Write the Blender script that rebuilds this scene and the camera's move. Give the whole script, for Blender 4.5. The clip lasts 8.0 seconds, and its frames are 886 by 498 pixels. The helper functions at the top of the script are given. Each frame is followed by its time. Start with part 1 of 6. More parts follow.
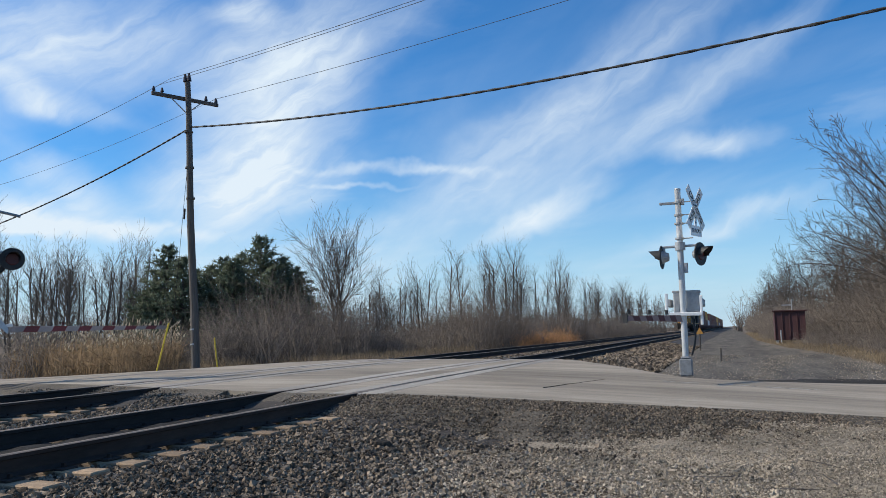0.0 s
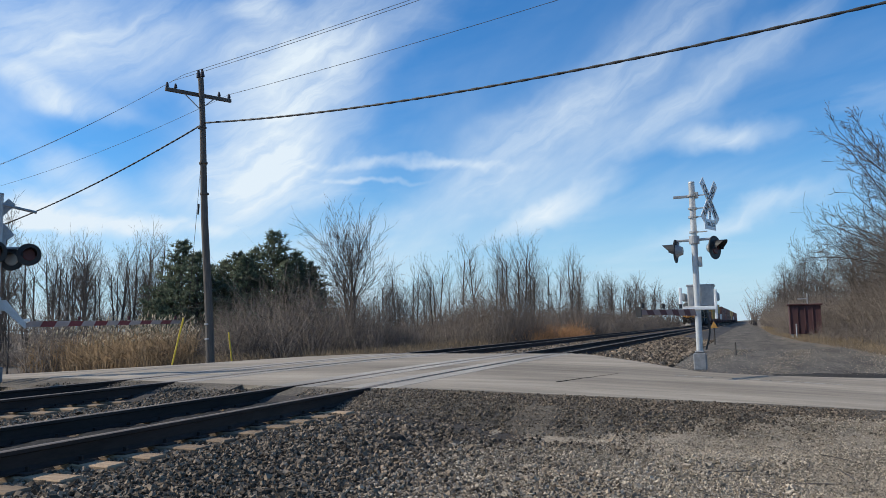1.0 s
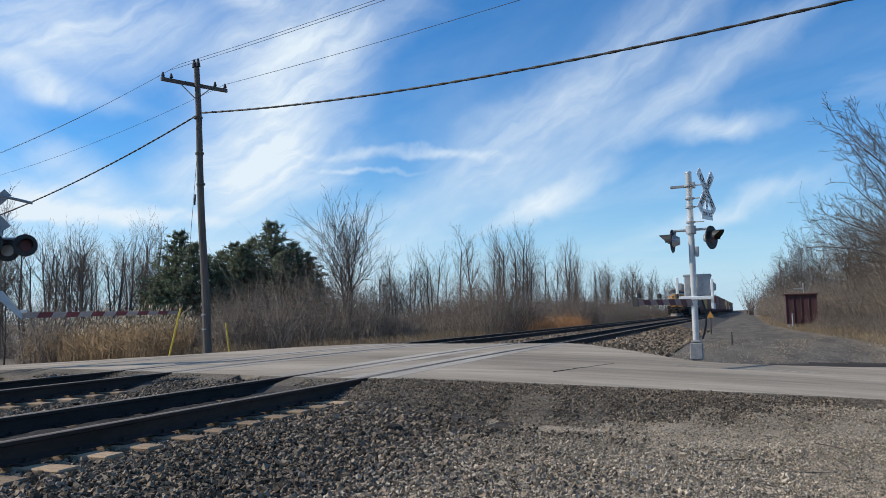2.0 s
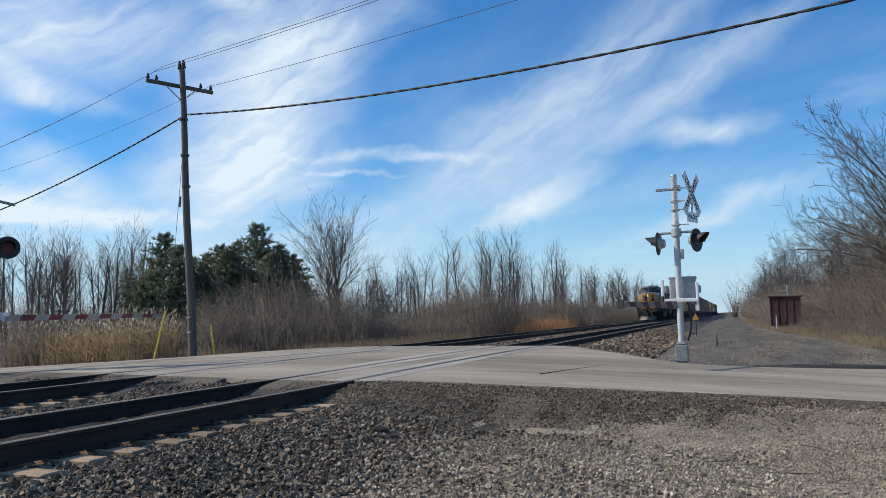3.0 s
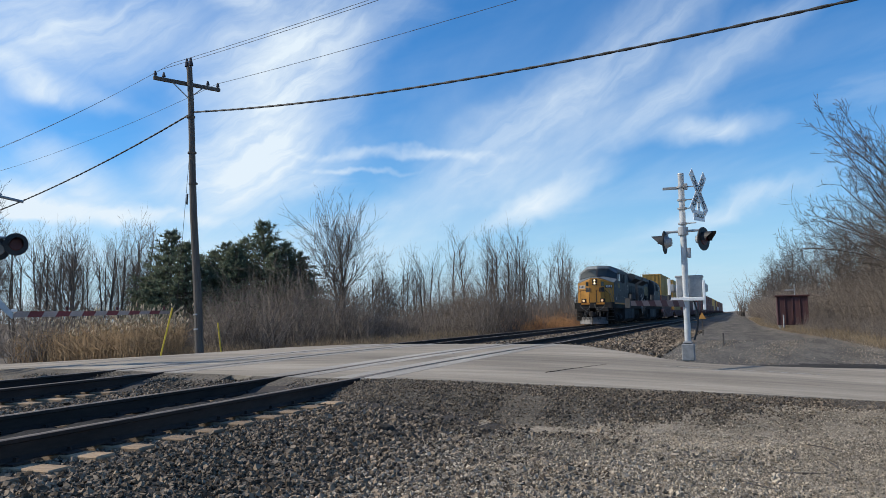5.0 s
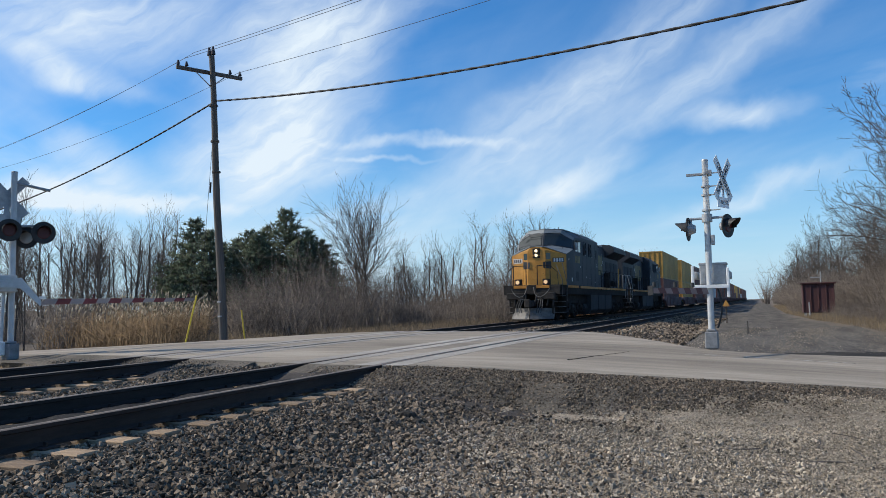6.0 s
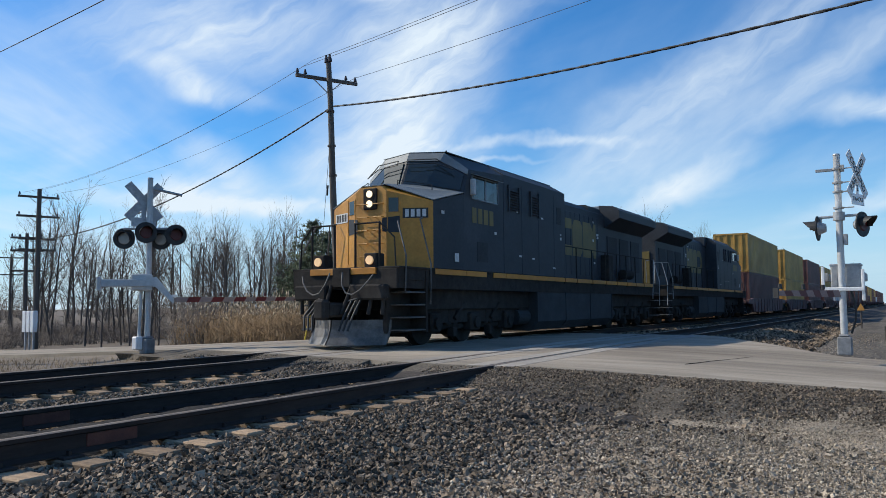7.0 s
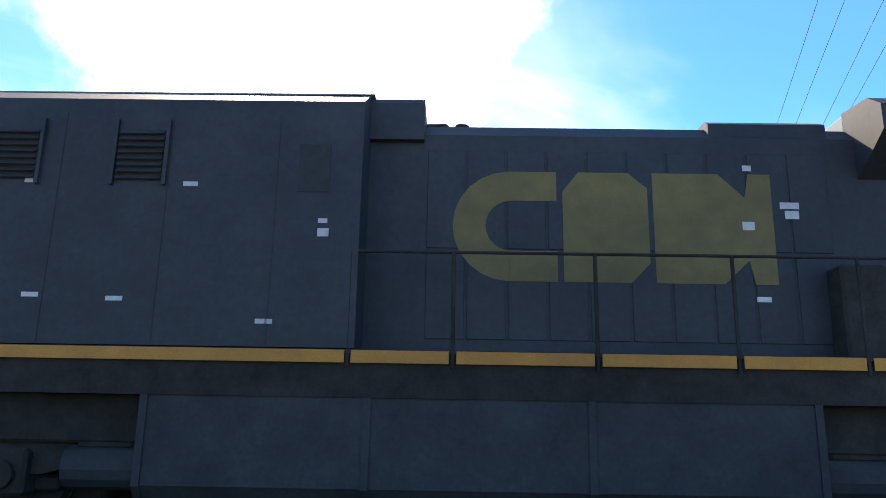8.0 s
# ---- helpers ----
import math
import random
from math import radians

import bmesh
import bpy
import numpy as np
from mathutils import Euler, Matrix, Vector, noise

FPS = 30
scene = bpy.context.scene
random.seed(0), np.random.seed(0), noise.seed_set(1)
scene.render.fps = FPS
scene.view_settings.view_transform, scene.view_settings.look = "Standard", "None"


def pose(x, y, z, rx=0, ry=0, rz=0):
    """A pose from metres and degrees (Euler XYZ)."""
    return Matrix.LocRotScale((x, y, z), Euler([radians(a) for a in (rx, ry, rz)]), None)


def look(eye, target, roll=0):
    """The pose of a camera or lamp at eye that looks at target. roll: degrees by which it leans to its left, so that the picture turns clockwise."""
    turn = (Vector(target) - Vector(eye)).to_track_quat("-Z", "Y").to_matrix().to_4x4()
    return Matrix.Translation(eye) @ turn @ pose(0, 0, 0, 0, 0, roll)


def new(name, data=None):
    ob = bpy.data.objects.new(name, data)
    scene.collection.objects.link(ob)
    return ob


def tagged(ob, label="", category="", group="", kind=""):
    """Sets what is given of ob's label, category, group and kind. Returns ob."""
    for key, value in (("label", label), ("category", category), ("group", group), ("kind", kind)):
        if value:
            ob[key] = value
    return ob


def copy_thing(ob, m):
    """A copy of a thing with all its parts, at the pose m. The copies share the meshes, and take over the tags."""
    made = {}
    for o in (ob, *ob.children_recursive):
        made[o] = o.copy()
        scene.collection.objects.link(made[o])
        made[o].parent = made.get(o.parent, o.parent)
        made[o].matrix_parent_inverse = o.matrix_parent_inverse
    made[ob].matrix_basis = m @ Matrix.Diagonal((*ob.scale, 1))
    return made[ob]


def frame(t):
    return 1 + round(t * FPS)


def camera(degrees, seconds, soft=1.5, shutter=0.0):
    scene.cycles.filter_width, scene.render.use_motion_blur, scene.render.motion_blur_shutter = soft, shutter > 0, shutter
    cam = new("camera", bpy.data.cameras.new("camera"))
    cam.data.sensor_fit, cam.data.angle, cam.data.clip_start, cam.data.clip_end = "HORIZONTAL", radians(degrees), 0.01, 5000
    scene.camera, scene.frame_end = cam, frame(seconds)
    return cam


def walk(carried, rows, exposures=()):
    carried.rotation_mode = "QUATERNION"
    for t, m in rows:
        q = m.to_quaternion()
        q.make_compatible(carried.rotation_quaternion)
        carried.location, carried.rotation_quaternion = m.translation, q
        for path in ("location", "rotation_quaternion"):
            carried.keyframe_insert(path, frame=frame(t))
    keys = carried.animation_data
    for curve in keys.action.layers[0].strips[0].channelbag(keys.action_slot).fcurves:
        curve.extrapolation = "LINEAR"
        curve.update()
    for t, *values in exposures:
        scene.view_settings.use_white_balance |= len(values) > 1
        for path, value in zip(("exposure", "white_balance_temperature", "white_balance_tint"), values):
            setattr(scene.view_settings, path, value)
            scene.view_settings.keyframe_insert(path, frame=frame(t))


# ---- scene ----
cam = camera(60.2, 8.0, soft=0.6)


def eye(x, y, z, yaw, pitch, roll):
    return pose(x, y, z) @ pose(0, 0, 0, 0, 0, yaw) @ pose(0, 0, 0, 90 + pitch) @ pose(0, 0, 0, 0, 0, roll)


EYE_Z = 1.56
PATH = [
    (0.0, 0, 0, 20.74, 6.12, -0.97), (0.5, 0, 0, 21.42, 5.76, -0.97), (1.0, 0, 0, 21.71, 5.72, -1.04),
    (1.2, 0, 0, 21.73, 5.55, -1.05), (2.3, 0, 0, 21.19, 4.93, -1.12),
    (2.5, 0, 0, 20.86, 5.06, -1.13), (3.0, 0, 0, 20.49, 5.15, -1.2), (3.5, 0, 0, 20.61, 5.49, -0.95),
    (4.0, 0, 0, 20.68, 5.35, -1.02), (4.2, 0, 0, 20.73, 5.31, -1.02), (5.3, 0, 0, 21.15, 4.87, -0.98), (5.5, 0, 0, 21.37, 4.75, -0.98), (6.0, 0, 0, 22.59, 4.1, -0.95),
    (6.5, 0, 0, 23.94, 4.0, -1.1), (6.7, 0, 0, 25.21, 4.11, -1.05), (6.9, 0, 0, 28.7, 4.14, -0.7),
    (7.0, 0, 0, 30.95, 4.25, -0.43), (7.1, 0, 0, 33.42, 4.27, -0.2), (7.2, 0, 0, 36.1, 4.22, -0.25),
    (7.3, 0, 0, 39.07, 4.31, -0.15), (7.4, -0.09, 0.06, 43.57, 4.7, -0.08), (7.5, -0.3, 0.2, 50.05, 6.06, -0.02),
    (7.6, -0.55, 0.38, 58.33, 7.9, 0.4), (7.7, -0.83, 0.46, 66.47, 9.4, 0.4), (7.8, -1.12, 0.4, 74.83, 11.1, 0.4),
    (7.9, -1.33, 0.3, 83.16, 12.5, 1.2), (8.0, -1.54, 0.21, 90.85, 13.98, 1.0)]
walk(cam, [(t, eye(x, y, EYE_Z, a, b, c)) for t, x, y, a, b, c in PATH],
     [(0.0, 0.02, 6430, 8), (7.0, 0.05, 6400, 8), (7.4, 0.2, 6400, 8), (7.6, 0.55, 6650, 9), (7.8, 0.85, 6900, 11), (8.0, 1.15, 7300, 15)])

# ---- world and sun ----
SUN_AZ, SUN_EL = -106.0, 38.0       # degrees from +Y towards +X; height


def node(tree, kind, **values):
    n = tree.nodes.new(kind)
    for key, value in values.items():
        n.inputs[key].default_value = value
    return n


def build_world():
    world = bpy.data.worlds.new("sky")
    scene.world = world
    world.use_nodes = True
    t = world.node_tree
    t.nodes.clear()
    link = t.links.new
    sky = t.nodes.new("ShaderNodeTexSky")
    sky.sky_type, sky.sun_disc = "NISHITA", False
    sky.sun_elevation, sky.sun_rotation = radians(SUN_EL), radians(SUN_AZ)
    sky.air_density, sky.dust_density, sky.ozone_density = 1.0, 0.15, 3.0
    co = t.nodes.new("ShaderNodeTexCoord")
    sep = t.nodes.new("ShaderNodeSeparateXYZ")
    link(co.outputs["Generated"], sep.inputs[0])

    def math_node(op, a, b=None, clamp=False):
        n = t.nodes.new("ShaderNodeMath")
        n.operation, n.use_clamp = op, clamp
        for i, v in enumerate((a, b)):
            if v is None:
                continue
            if isinstance(v, (int, float)):
                n.inputs[i].default_value = v
            else:
                link(v, n.inputs[i])
        return n.outputs[0]

    up = math_node("ADD", math_node("MAXIMUM", sep.outputs[2], 0.0), 0.10)
    u, v = math_node("DIVIDE", sep.outputs[0], up), math_node("DIVIDE", sep.outputs[1], up)
    flat = t.nodes.new("ShaderNodeCombineXYZ")
    link(u, flat.inputs[0]), link(v, flat.inputs[1])

    def layer(angle, scale, stretch, detail, warp, lo, hi, shift):
        turn = t.nodes.new("ShaderNodeMapping")
        turn.inputs["Rotation"].default_value = (0, 0, radians(angle))
        link(flat.outputs[0], turn.inputs[0])
        size = t.nodes.new("ShaderNodeMapping")
        size.inputs["Scale"].default_value = (scale, scale * stretch, 1)
        size.inputs["Location"].default_value = (shift, shift * 0.7, 0)
        link(turn.outputs[0], size.inputs[0])
        n = node(t, "ShaderNodeTexNoise", Scale=1.0, Detail=detail, Roughness=0.55, Distortion=warp)
        link(size.outputs[0], n.inputs["Vector"])
        r = node(t, "ShaderNodeMapRange", **{"From Min": lo, "From Max": hi})
        r.interpolation_type = "SMOOTHSTEP"
        link(n.outputs[0], r.inputs[0])
        return r.outputs[0]

    wisps = layer(50, 0.30, 3.2, 6, 0.8, 0.42, 0.64, 4.45)
    veil = layer(30, 0.32, 1.7, 5, 1.2, 0.42, 0.68, 7.4)
    fine = layer(60, 1.3, 4.0, 8, 0.5, 0.25, 0.85, 1.7)
    puffs = layer(0, 0.9, 1.3, 7, 0.2, 0.60, 0.72, 5.2)
    high = math_node("MULTIPLY", math_node("ADD", math_node("MULTIPLY", wisps, 0.34), math_node("MULTIPLY", veil, 0.72)), math_node("ADD", math_node("MULTIPLY", fine, 0.5), 0.5))
    # thin cloud spreads from the west and leaves the north-east clear
    cover = node(t, "ShaderNodeMapRange", **{"From Min": -0.8, "From Max": 0.08, "To Min": 1.25, "To Max": 0.3})
    link(sep.outputs[0], cover.inputs[0])
    high = math_node("MULTIPLY", math_node("ADD", high, 0.10), cover.outputs[0])
    # streaks and veils of thin cloud: azimuth, height, half length, half width, slant (degrees), density
    streaks = ((-34.0, 14.8, 12.7, 7.2, 60, 0.66), (-35.5, 10.7, 11.0, 3.0, 8, 0.35), (-47.9, 19.7, 14.0, 4.7, 10, 0.55), (-48.4, 16.0, 6.4, 1.3, -12, 0.45),
               (-30.0, 21.0, 12.0, 4.0, 25, 0.34), (-35.3, 23.0, 3.2, 1.6, 10, 0.5), (-13.6, 8.3, 6.4, 1.4, 20, 0.62), (-13.0, 14.5, 23.7, 3.6, 33, 0.42), (-2.7, 16.0, 15.3, 2.0, 31, 0.38),
               (-23.8, 12.0, 10.5, 0.5, -4, 0.34), (-27.5, 11.0, 4.7, 0.3, -6, 0.3), (-0.8, 12.9, 4.9, 1.4, 2, 0.55), (0.0, 7.3, 8.1, 1.1, 16, 0.5),
               (-46.4, 7.4, 12.7, 0.9, 0, 0.65), (-50.6, 8.2, 3.0, 1.7, 0, 0.9), (-47.2, 9.9, 5.9, 2.5, -35, 0.45))
    deg = 180 / math.pi
    unit = t.nodes.new("ShaderNodeVectorMath")
    unit.operation = "NORMALIZE"
    link(co.outputs["Generated"], unit.inputs[0])
    axes = t.nodes.new("ShaderNodeSeparateXYZ")
    link(unit.outputs[0], axes.inputs[0])
    az = math_node("MULTIPLY", math_node("ARCTAN2", axes.outputs[0], axes.outputs[1]), deg)
    el = math_node("MULTIPLY", math_node("ARCSINE", axes.outputs[2]), deg)
    chart = t.nodes.new("ShaderNodeCombineXYZ")
    link(az, chart.inputs[0]), link(el, chart.inputs[1])
    place = chart.outputs[0]
    for size, amount in ((0.11, 4.0), (0.45, 1.3)):
        bend = node(t, "ShaderNodeTexNoise", Scale=size, Detail=3.0, Roughness=0.55)
        link(chart.outputs[0], bend.inputs["Vector"])
        off = t.nodes.new("ShaderNodeVectorMath")
        off.operation = "MULTIPLY_ADD"
        off.inputs[1].default_value = (amount, amount, 0)
        link(bend.outputs["Color"], off.inputs[0]), link(place, off.inputs[2])
        back_off = t.nodes.new("ShaderNodeVectorMath")
        back_off.operation = "SUBTRACT"
        back_off.inputs[1].default_value = (amount / 2, amount / 2, 0)
        link(off.outputs[0], back_off.inputs[0])
        place = back_off.outputs[0]
    cirrus = None
    for a, b, long, wide, slant, dense in streaks:
        where = t.nodes.new("ShaderNodeMapping")
        where.vector_type = "TEXTURE"
        where.inputs["Location"].default_value = (a, b, 0)
        where.inputs["Rotation"].default_value = (0, 0, radians(slant))
        where.inputs["Scale"].default_value = (long, wide, 1)
        link(place, where.inputs[0])
        size = t.nodes.new("ShaderNodeVectorMath")
        size.operation = "LENGTH"
        link(where.outputs[0], size.inputs[0])
        fall = node(t, "ShaderNodeMapRange", **{"From Min": 1.15, "From Max": 0.0, "To Min": 0.0, "To Max": dense * 1.25})
        fall.interpolation_type = "SMOOTHSTEP"
        link(size.outputs["Value"], fall.inputs[0])
        cirrus = fall.outputs[0] if cirrus is None else math_node("ADD", cirrus, fall.outputs[0])
    # fibres drawn out along the wind
    comb = t.nodes.new("ShaderNodeMapping")
    comb.vector_type = "TEXTURE"
    comb.inputs["Rotation"].default_value = (0, 0, radians(32))
    comb.inputs["Scale"].default_value = (9.0, 1.6, 1)
    link(place, comb.inputs[0])
    fibre = node(t, "ShaderNodeTexNoise", Scale=1.0, Detail=8.0, Roughness=0.6, Distortion=0.4)
    link(comb.outputs[0], fibre.inputs["Vector"])
    thread = node(t, "ShaderNodeMapRange", **{"From Min": 0.3, "From Max": 0.68, "To Min": 0.48, "To Max": 1.12})
    link(fibre.outputs[0], thread.inputs[0])
    cirrus = math_node("MULTIPLY", cirrus, thread.outputs[0])
    high = math_node("ADD", math_node("MULTIPLY", high, 0.55), cirrus)
    low = node(t, "ShaderNodeMapRange", **{"From Min": 0.02, "From Max": 0.20, "To Min": 0.75, "To Max": 0.0})
    link(sep.outputs[2], low.inputs[0])
    # the bright cloud bank that veils the sun
    s = (math.sin(radians(SUN_AZ)) * math.cos(radians(SUN_EL)), math.cos(radians(SUN_AZ)) * math.cos(radians(SUN_EL)), math.sin(radians(SUN_EL)))
    dot = t.nodes.new("ShaderNodeVectorMath")
    dot.operation = "DOT_PRODUCT"
    norm = t.nodes.new("ShaderNodeVectorMath")
    norm.operation = "NORMALIZE"
    link(co.outputs["Generated"], norm.inputs[0]), link(norm.outputs[0], dot.inputs[0])
    dot.inputs[1].default_value = s
    ragged = node(t, "ShaderNodeTexNoise", Scale=6.0, Detail=6.0, Roughness=0.6)
    link(co.outputs["Generated"], ragged.inputs["Vector"])
    near = math_node("ADD", dot.outputs["Value"], math_node("MULTIPLY", math_node("SUBTRACT", ragged.outputs[0], 0.5), 0.10))
    bank = node(t, "ShaderNodeMapRange", **{"From Min": 0.937, "From Max": 0.975})
    bank.interpolation_type = "SMOOTHSTEP"
    link(near, bank.inputs[0])
    mask = math_node("ADD", high, math_node("ADD", math_node("MULTIPLY", puffs, 0.12), math_node("ADD", bank.outputs[0], 0.03)), clamp=True)
    white = t.nodes.new("ShaderNodeMix")
    white.data_type = "RGBA"
    link(bank.outputs[0], white.inputs["Factor"])
    white.inputs[6].default_value, white.inputs[7].default_value = (5.9, 6.6, 7.3, 1), (13, 13, 13, 1)
    mix = t.nodes.new("ShaderNodeMix")
    mix.data_type = "RGBA"
    rich = node(t, "ShaderNodeHueSaturation", Saturation=1.5)
    link(sky.outputs[0], rich.inputs["Color"])
    cool = t.nodes.new("ShaderNodeVectorMath")
    cool.operation = "MULTIPLY"
    cool.inputs[1].default_value = (0.86, 0.97, 1.07)
    link(rich.outputs[0], cool.inputs[0])
    haze = t.nodes.new("ShaderNodeMix")
    haze.data_type = "RGBA"
    haze.inputs[7].default_value = (3.0, 4.7, 6.6, 1)
    link(low.outputs[0], haze.inputs["Factor"]), link(cool.outputs[0], haze.inputs[6])
    link(mask, mix.inputs["Factor"]), link(haze.outputs[2], mix.inputs[6]), link(white.outputs[2], mix.inputs[7])
    back = t.nodes.new("ShaderNodeBackground")
    back.inputs["Strength"].default_value = 0.13
    out = t.nodes.new("ShaderNodeOutputWorld")
    link(mix.outputs[2], back.inputs[0]), link(back.outputs[0], out.inputs[0])
    lamp = new("sun", bpy.data.lights.new("sun", "SUN"))
    lamp.data.energy, lamp.data.angle, lamp.data.color = 4.15, radians(0.53), (1.0, 0.91, 0.79)
    lamp.matrix_world = look(Vector(s) * 100, (0, 0, 0))


build_world()


# ---- materials ----
def material(name, a, b, scale=6.0, rough=0.8, metal=0.0, bump=0.3, grain=60.0, patch=0.7, patches=0.35, island=0.0, random_tint=0.0, stretch=(1, 1, 1), rough_var=0.1, spec=0.5):
    m = bpy.data.materials.new(name)
    m.use_nodes = True
    t = m.node_tree
    link = t.links.new
    bsdf = t.nodes["Principled BSDF"]
    co = t.nodes.new("ShaderNodeTexCoord")
    mp = t.nodes.new("ShaderNodeMapping")
    mp.inputs["Scale"].default_value = stretch
    link(co.outputs["Object"], mp.inputs[0])
    n1 = node(t, "ShaderNodeTexNoise", Scale=scale, Detail=8.0, Roughness=0.62)
    n2 = node(t, "ShaderNodeTexNoise", Scale=patches, Detail=4.0, Roughness=0.5)
    n3 = node(t, "ShaderNodeTexNoise", Scale=grain, Detail=4.0, Roughness=0.6)
    for n in (n1, n2, n3):
        link(mp.outputs[0], n.inputs["Vector"])
    ramp = t.nodes.new("ShaderNodeValToRGB")
    ramp.color_ramp.elements[0].position, ramp.color_ramp.elements[1].position = 0.3, 0.7
    ramp.color_ramp.elements[0].color, ramp.color_ramp.elements[1].color = (*a, 1), (*b, 1)
    link(n1.outputs[0], ramp.inputs[0])
    colour = ramp.outputs[0]

    def scaled(source, lo, hi, colour):
        r = node(t, "ShaderNodeMapRange", **{"From Min": 0.25, "From Max": 0.75, "To Min": lo, "To Max": hi})
        link(source, r.inputs[0])
        x = t.nodes.new("ShaderNodeVectorMath")
        x.operation = "SCALE"
        link(colour, x.inputs[0]), link(r.outputs[0], x.inputs["Scale"])
        return x.outputs[0]

    colour = scaled(n2.outputs[0], 1 - patch * 0.5, 1 + patch * 0.5, colour)
    colour = scaled(n3.outputs[0], 0.85, 1.15, colour)
    if island:
        g = t.nodes.new("ShaderNodeNewGeometry")
        colour = scaled(g.outputs["Random Per Island"], 1 - island, 1 + island, colour)
    if random_tint:
        o = t.nodes.new("ShaderNodeObjectInfo")
        colour = scaled(o.outputs["Random"], 1 - random_tint, 1 + random_tint, colour)
    link(colour, bsdf.inputs["Base Color"])
    r = node(t, "ShaderNodeMapRange", **{"To Min": max(0.02, rough - rough_var), "To Max": min(1.0, rough + rough_var)})
    link(n1.outputs[0], r.inputs[0]), link(r.outputs[0], bsdf.inputs["Roughness"])
    bsdf.inputs["Metallic"].default_value = metal
    bsdf.inputs["Specular IOR Level"].default_value = spec
    if bump:
        bp = node(t, "ShaderNodeBump", Strength=bump, Distance=0.01)
        link(n3.outputs[0], bp.inputs["Height"]), link(bp.outputs[0], bsdf.inputs["Normal"])
    return m


def glow(name, colour, strength):
    m = bpy.data.materials.new(name)
    m.use_nodes = True
    b = m.node_tree.nodes["Principled BSDF"]
    b.inputs["Base Color"].default_value, b.inputs["Emission Color"].default_value = (*colour, 1), (*colour, 1)
    b.inputs["Emission Strength"].default_value = strength
    return m


def glass(name, colour, rough=0.05, coat=0.3):
    m = bpy.data.materials.new(name)
    m.use_nodes = True
    b = m.node_tree.nodes["Principled BSDF"]
    b.inputs["Base Color"].default_value, b.inputs["Roughness"].default_value = (*colour, 1), rough
    b.inputs["Coat Weight"].default_value = coat
    return m


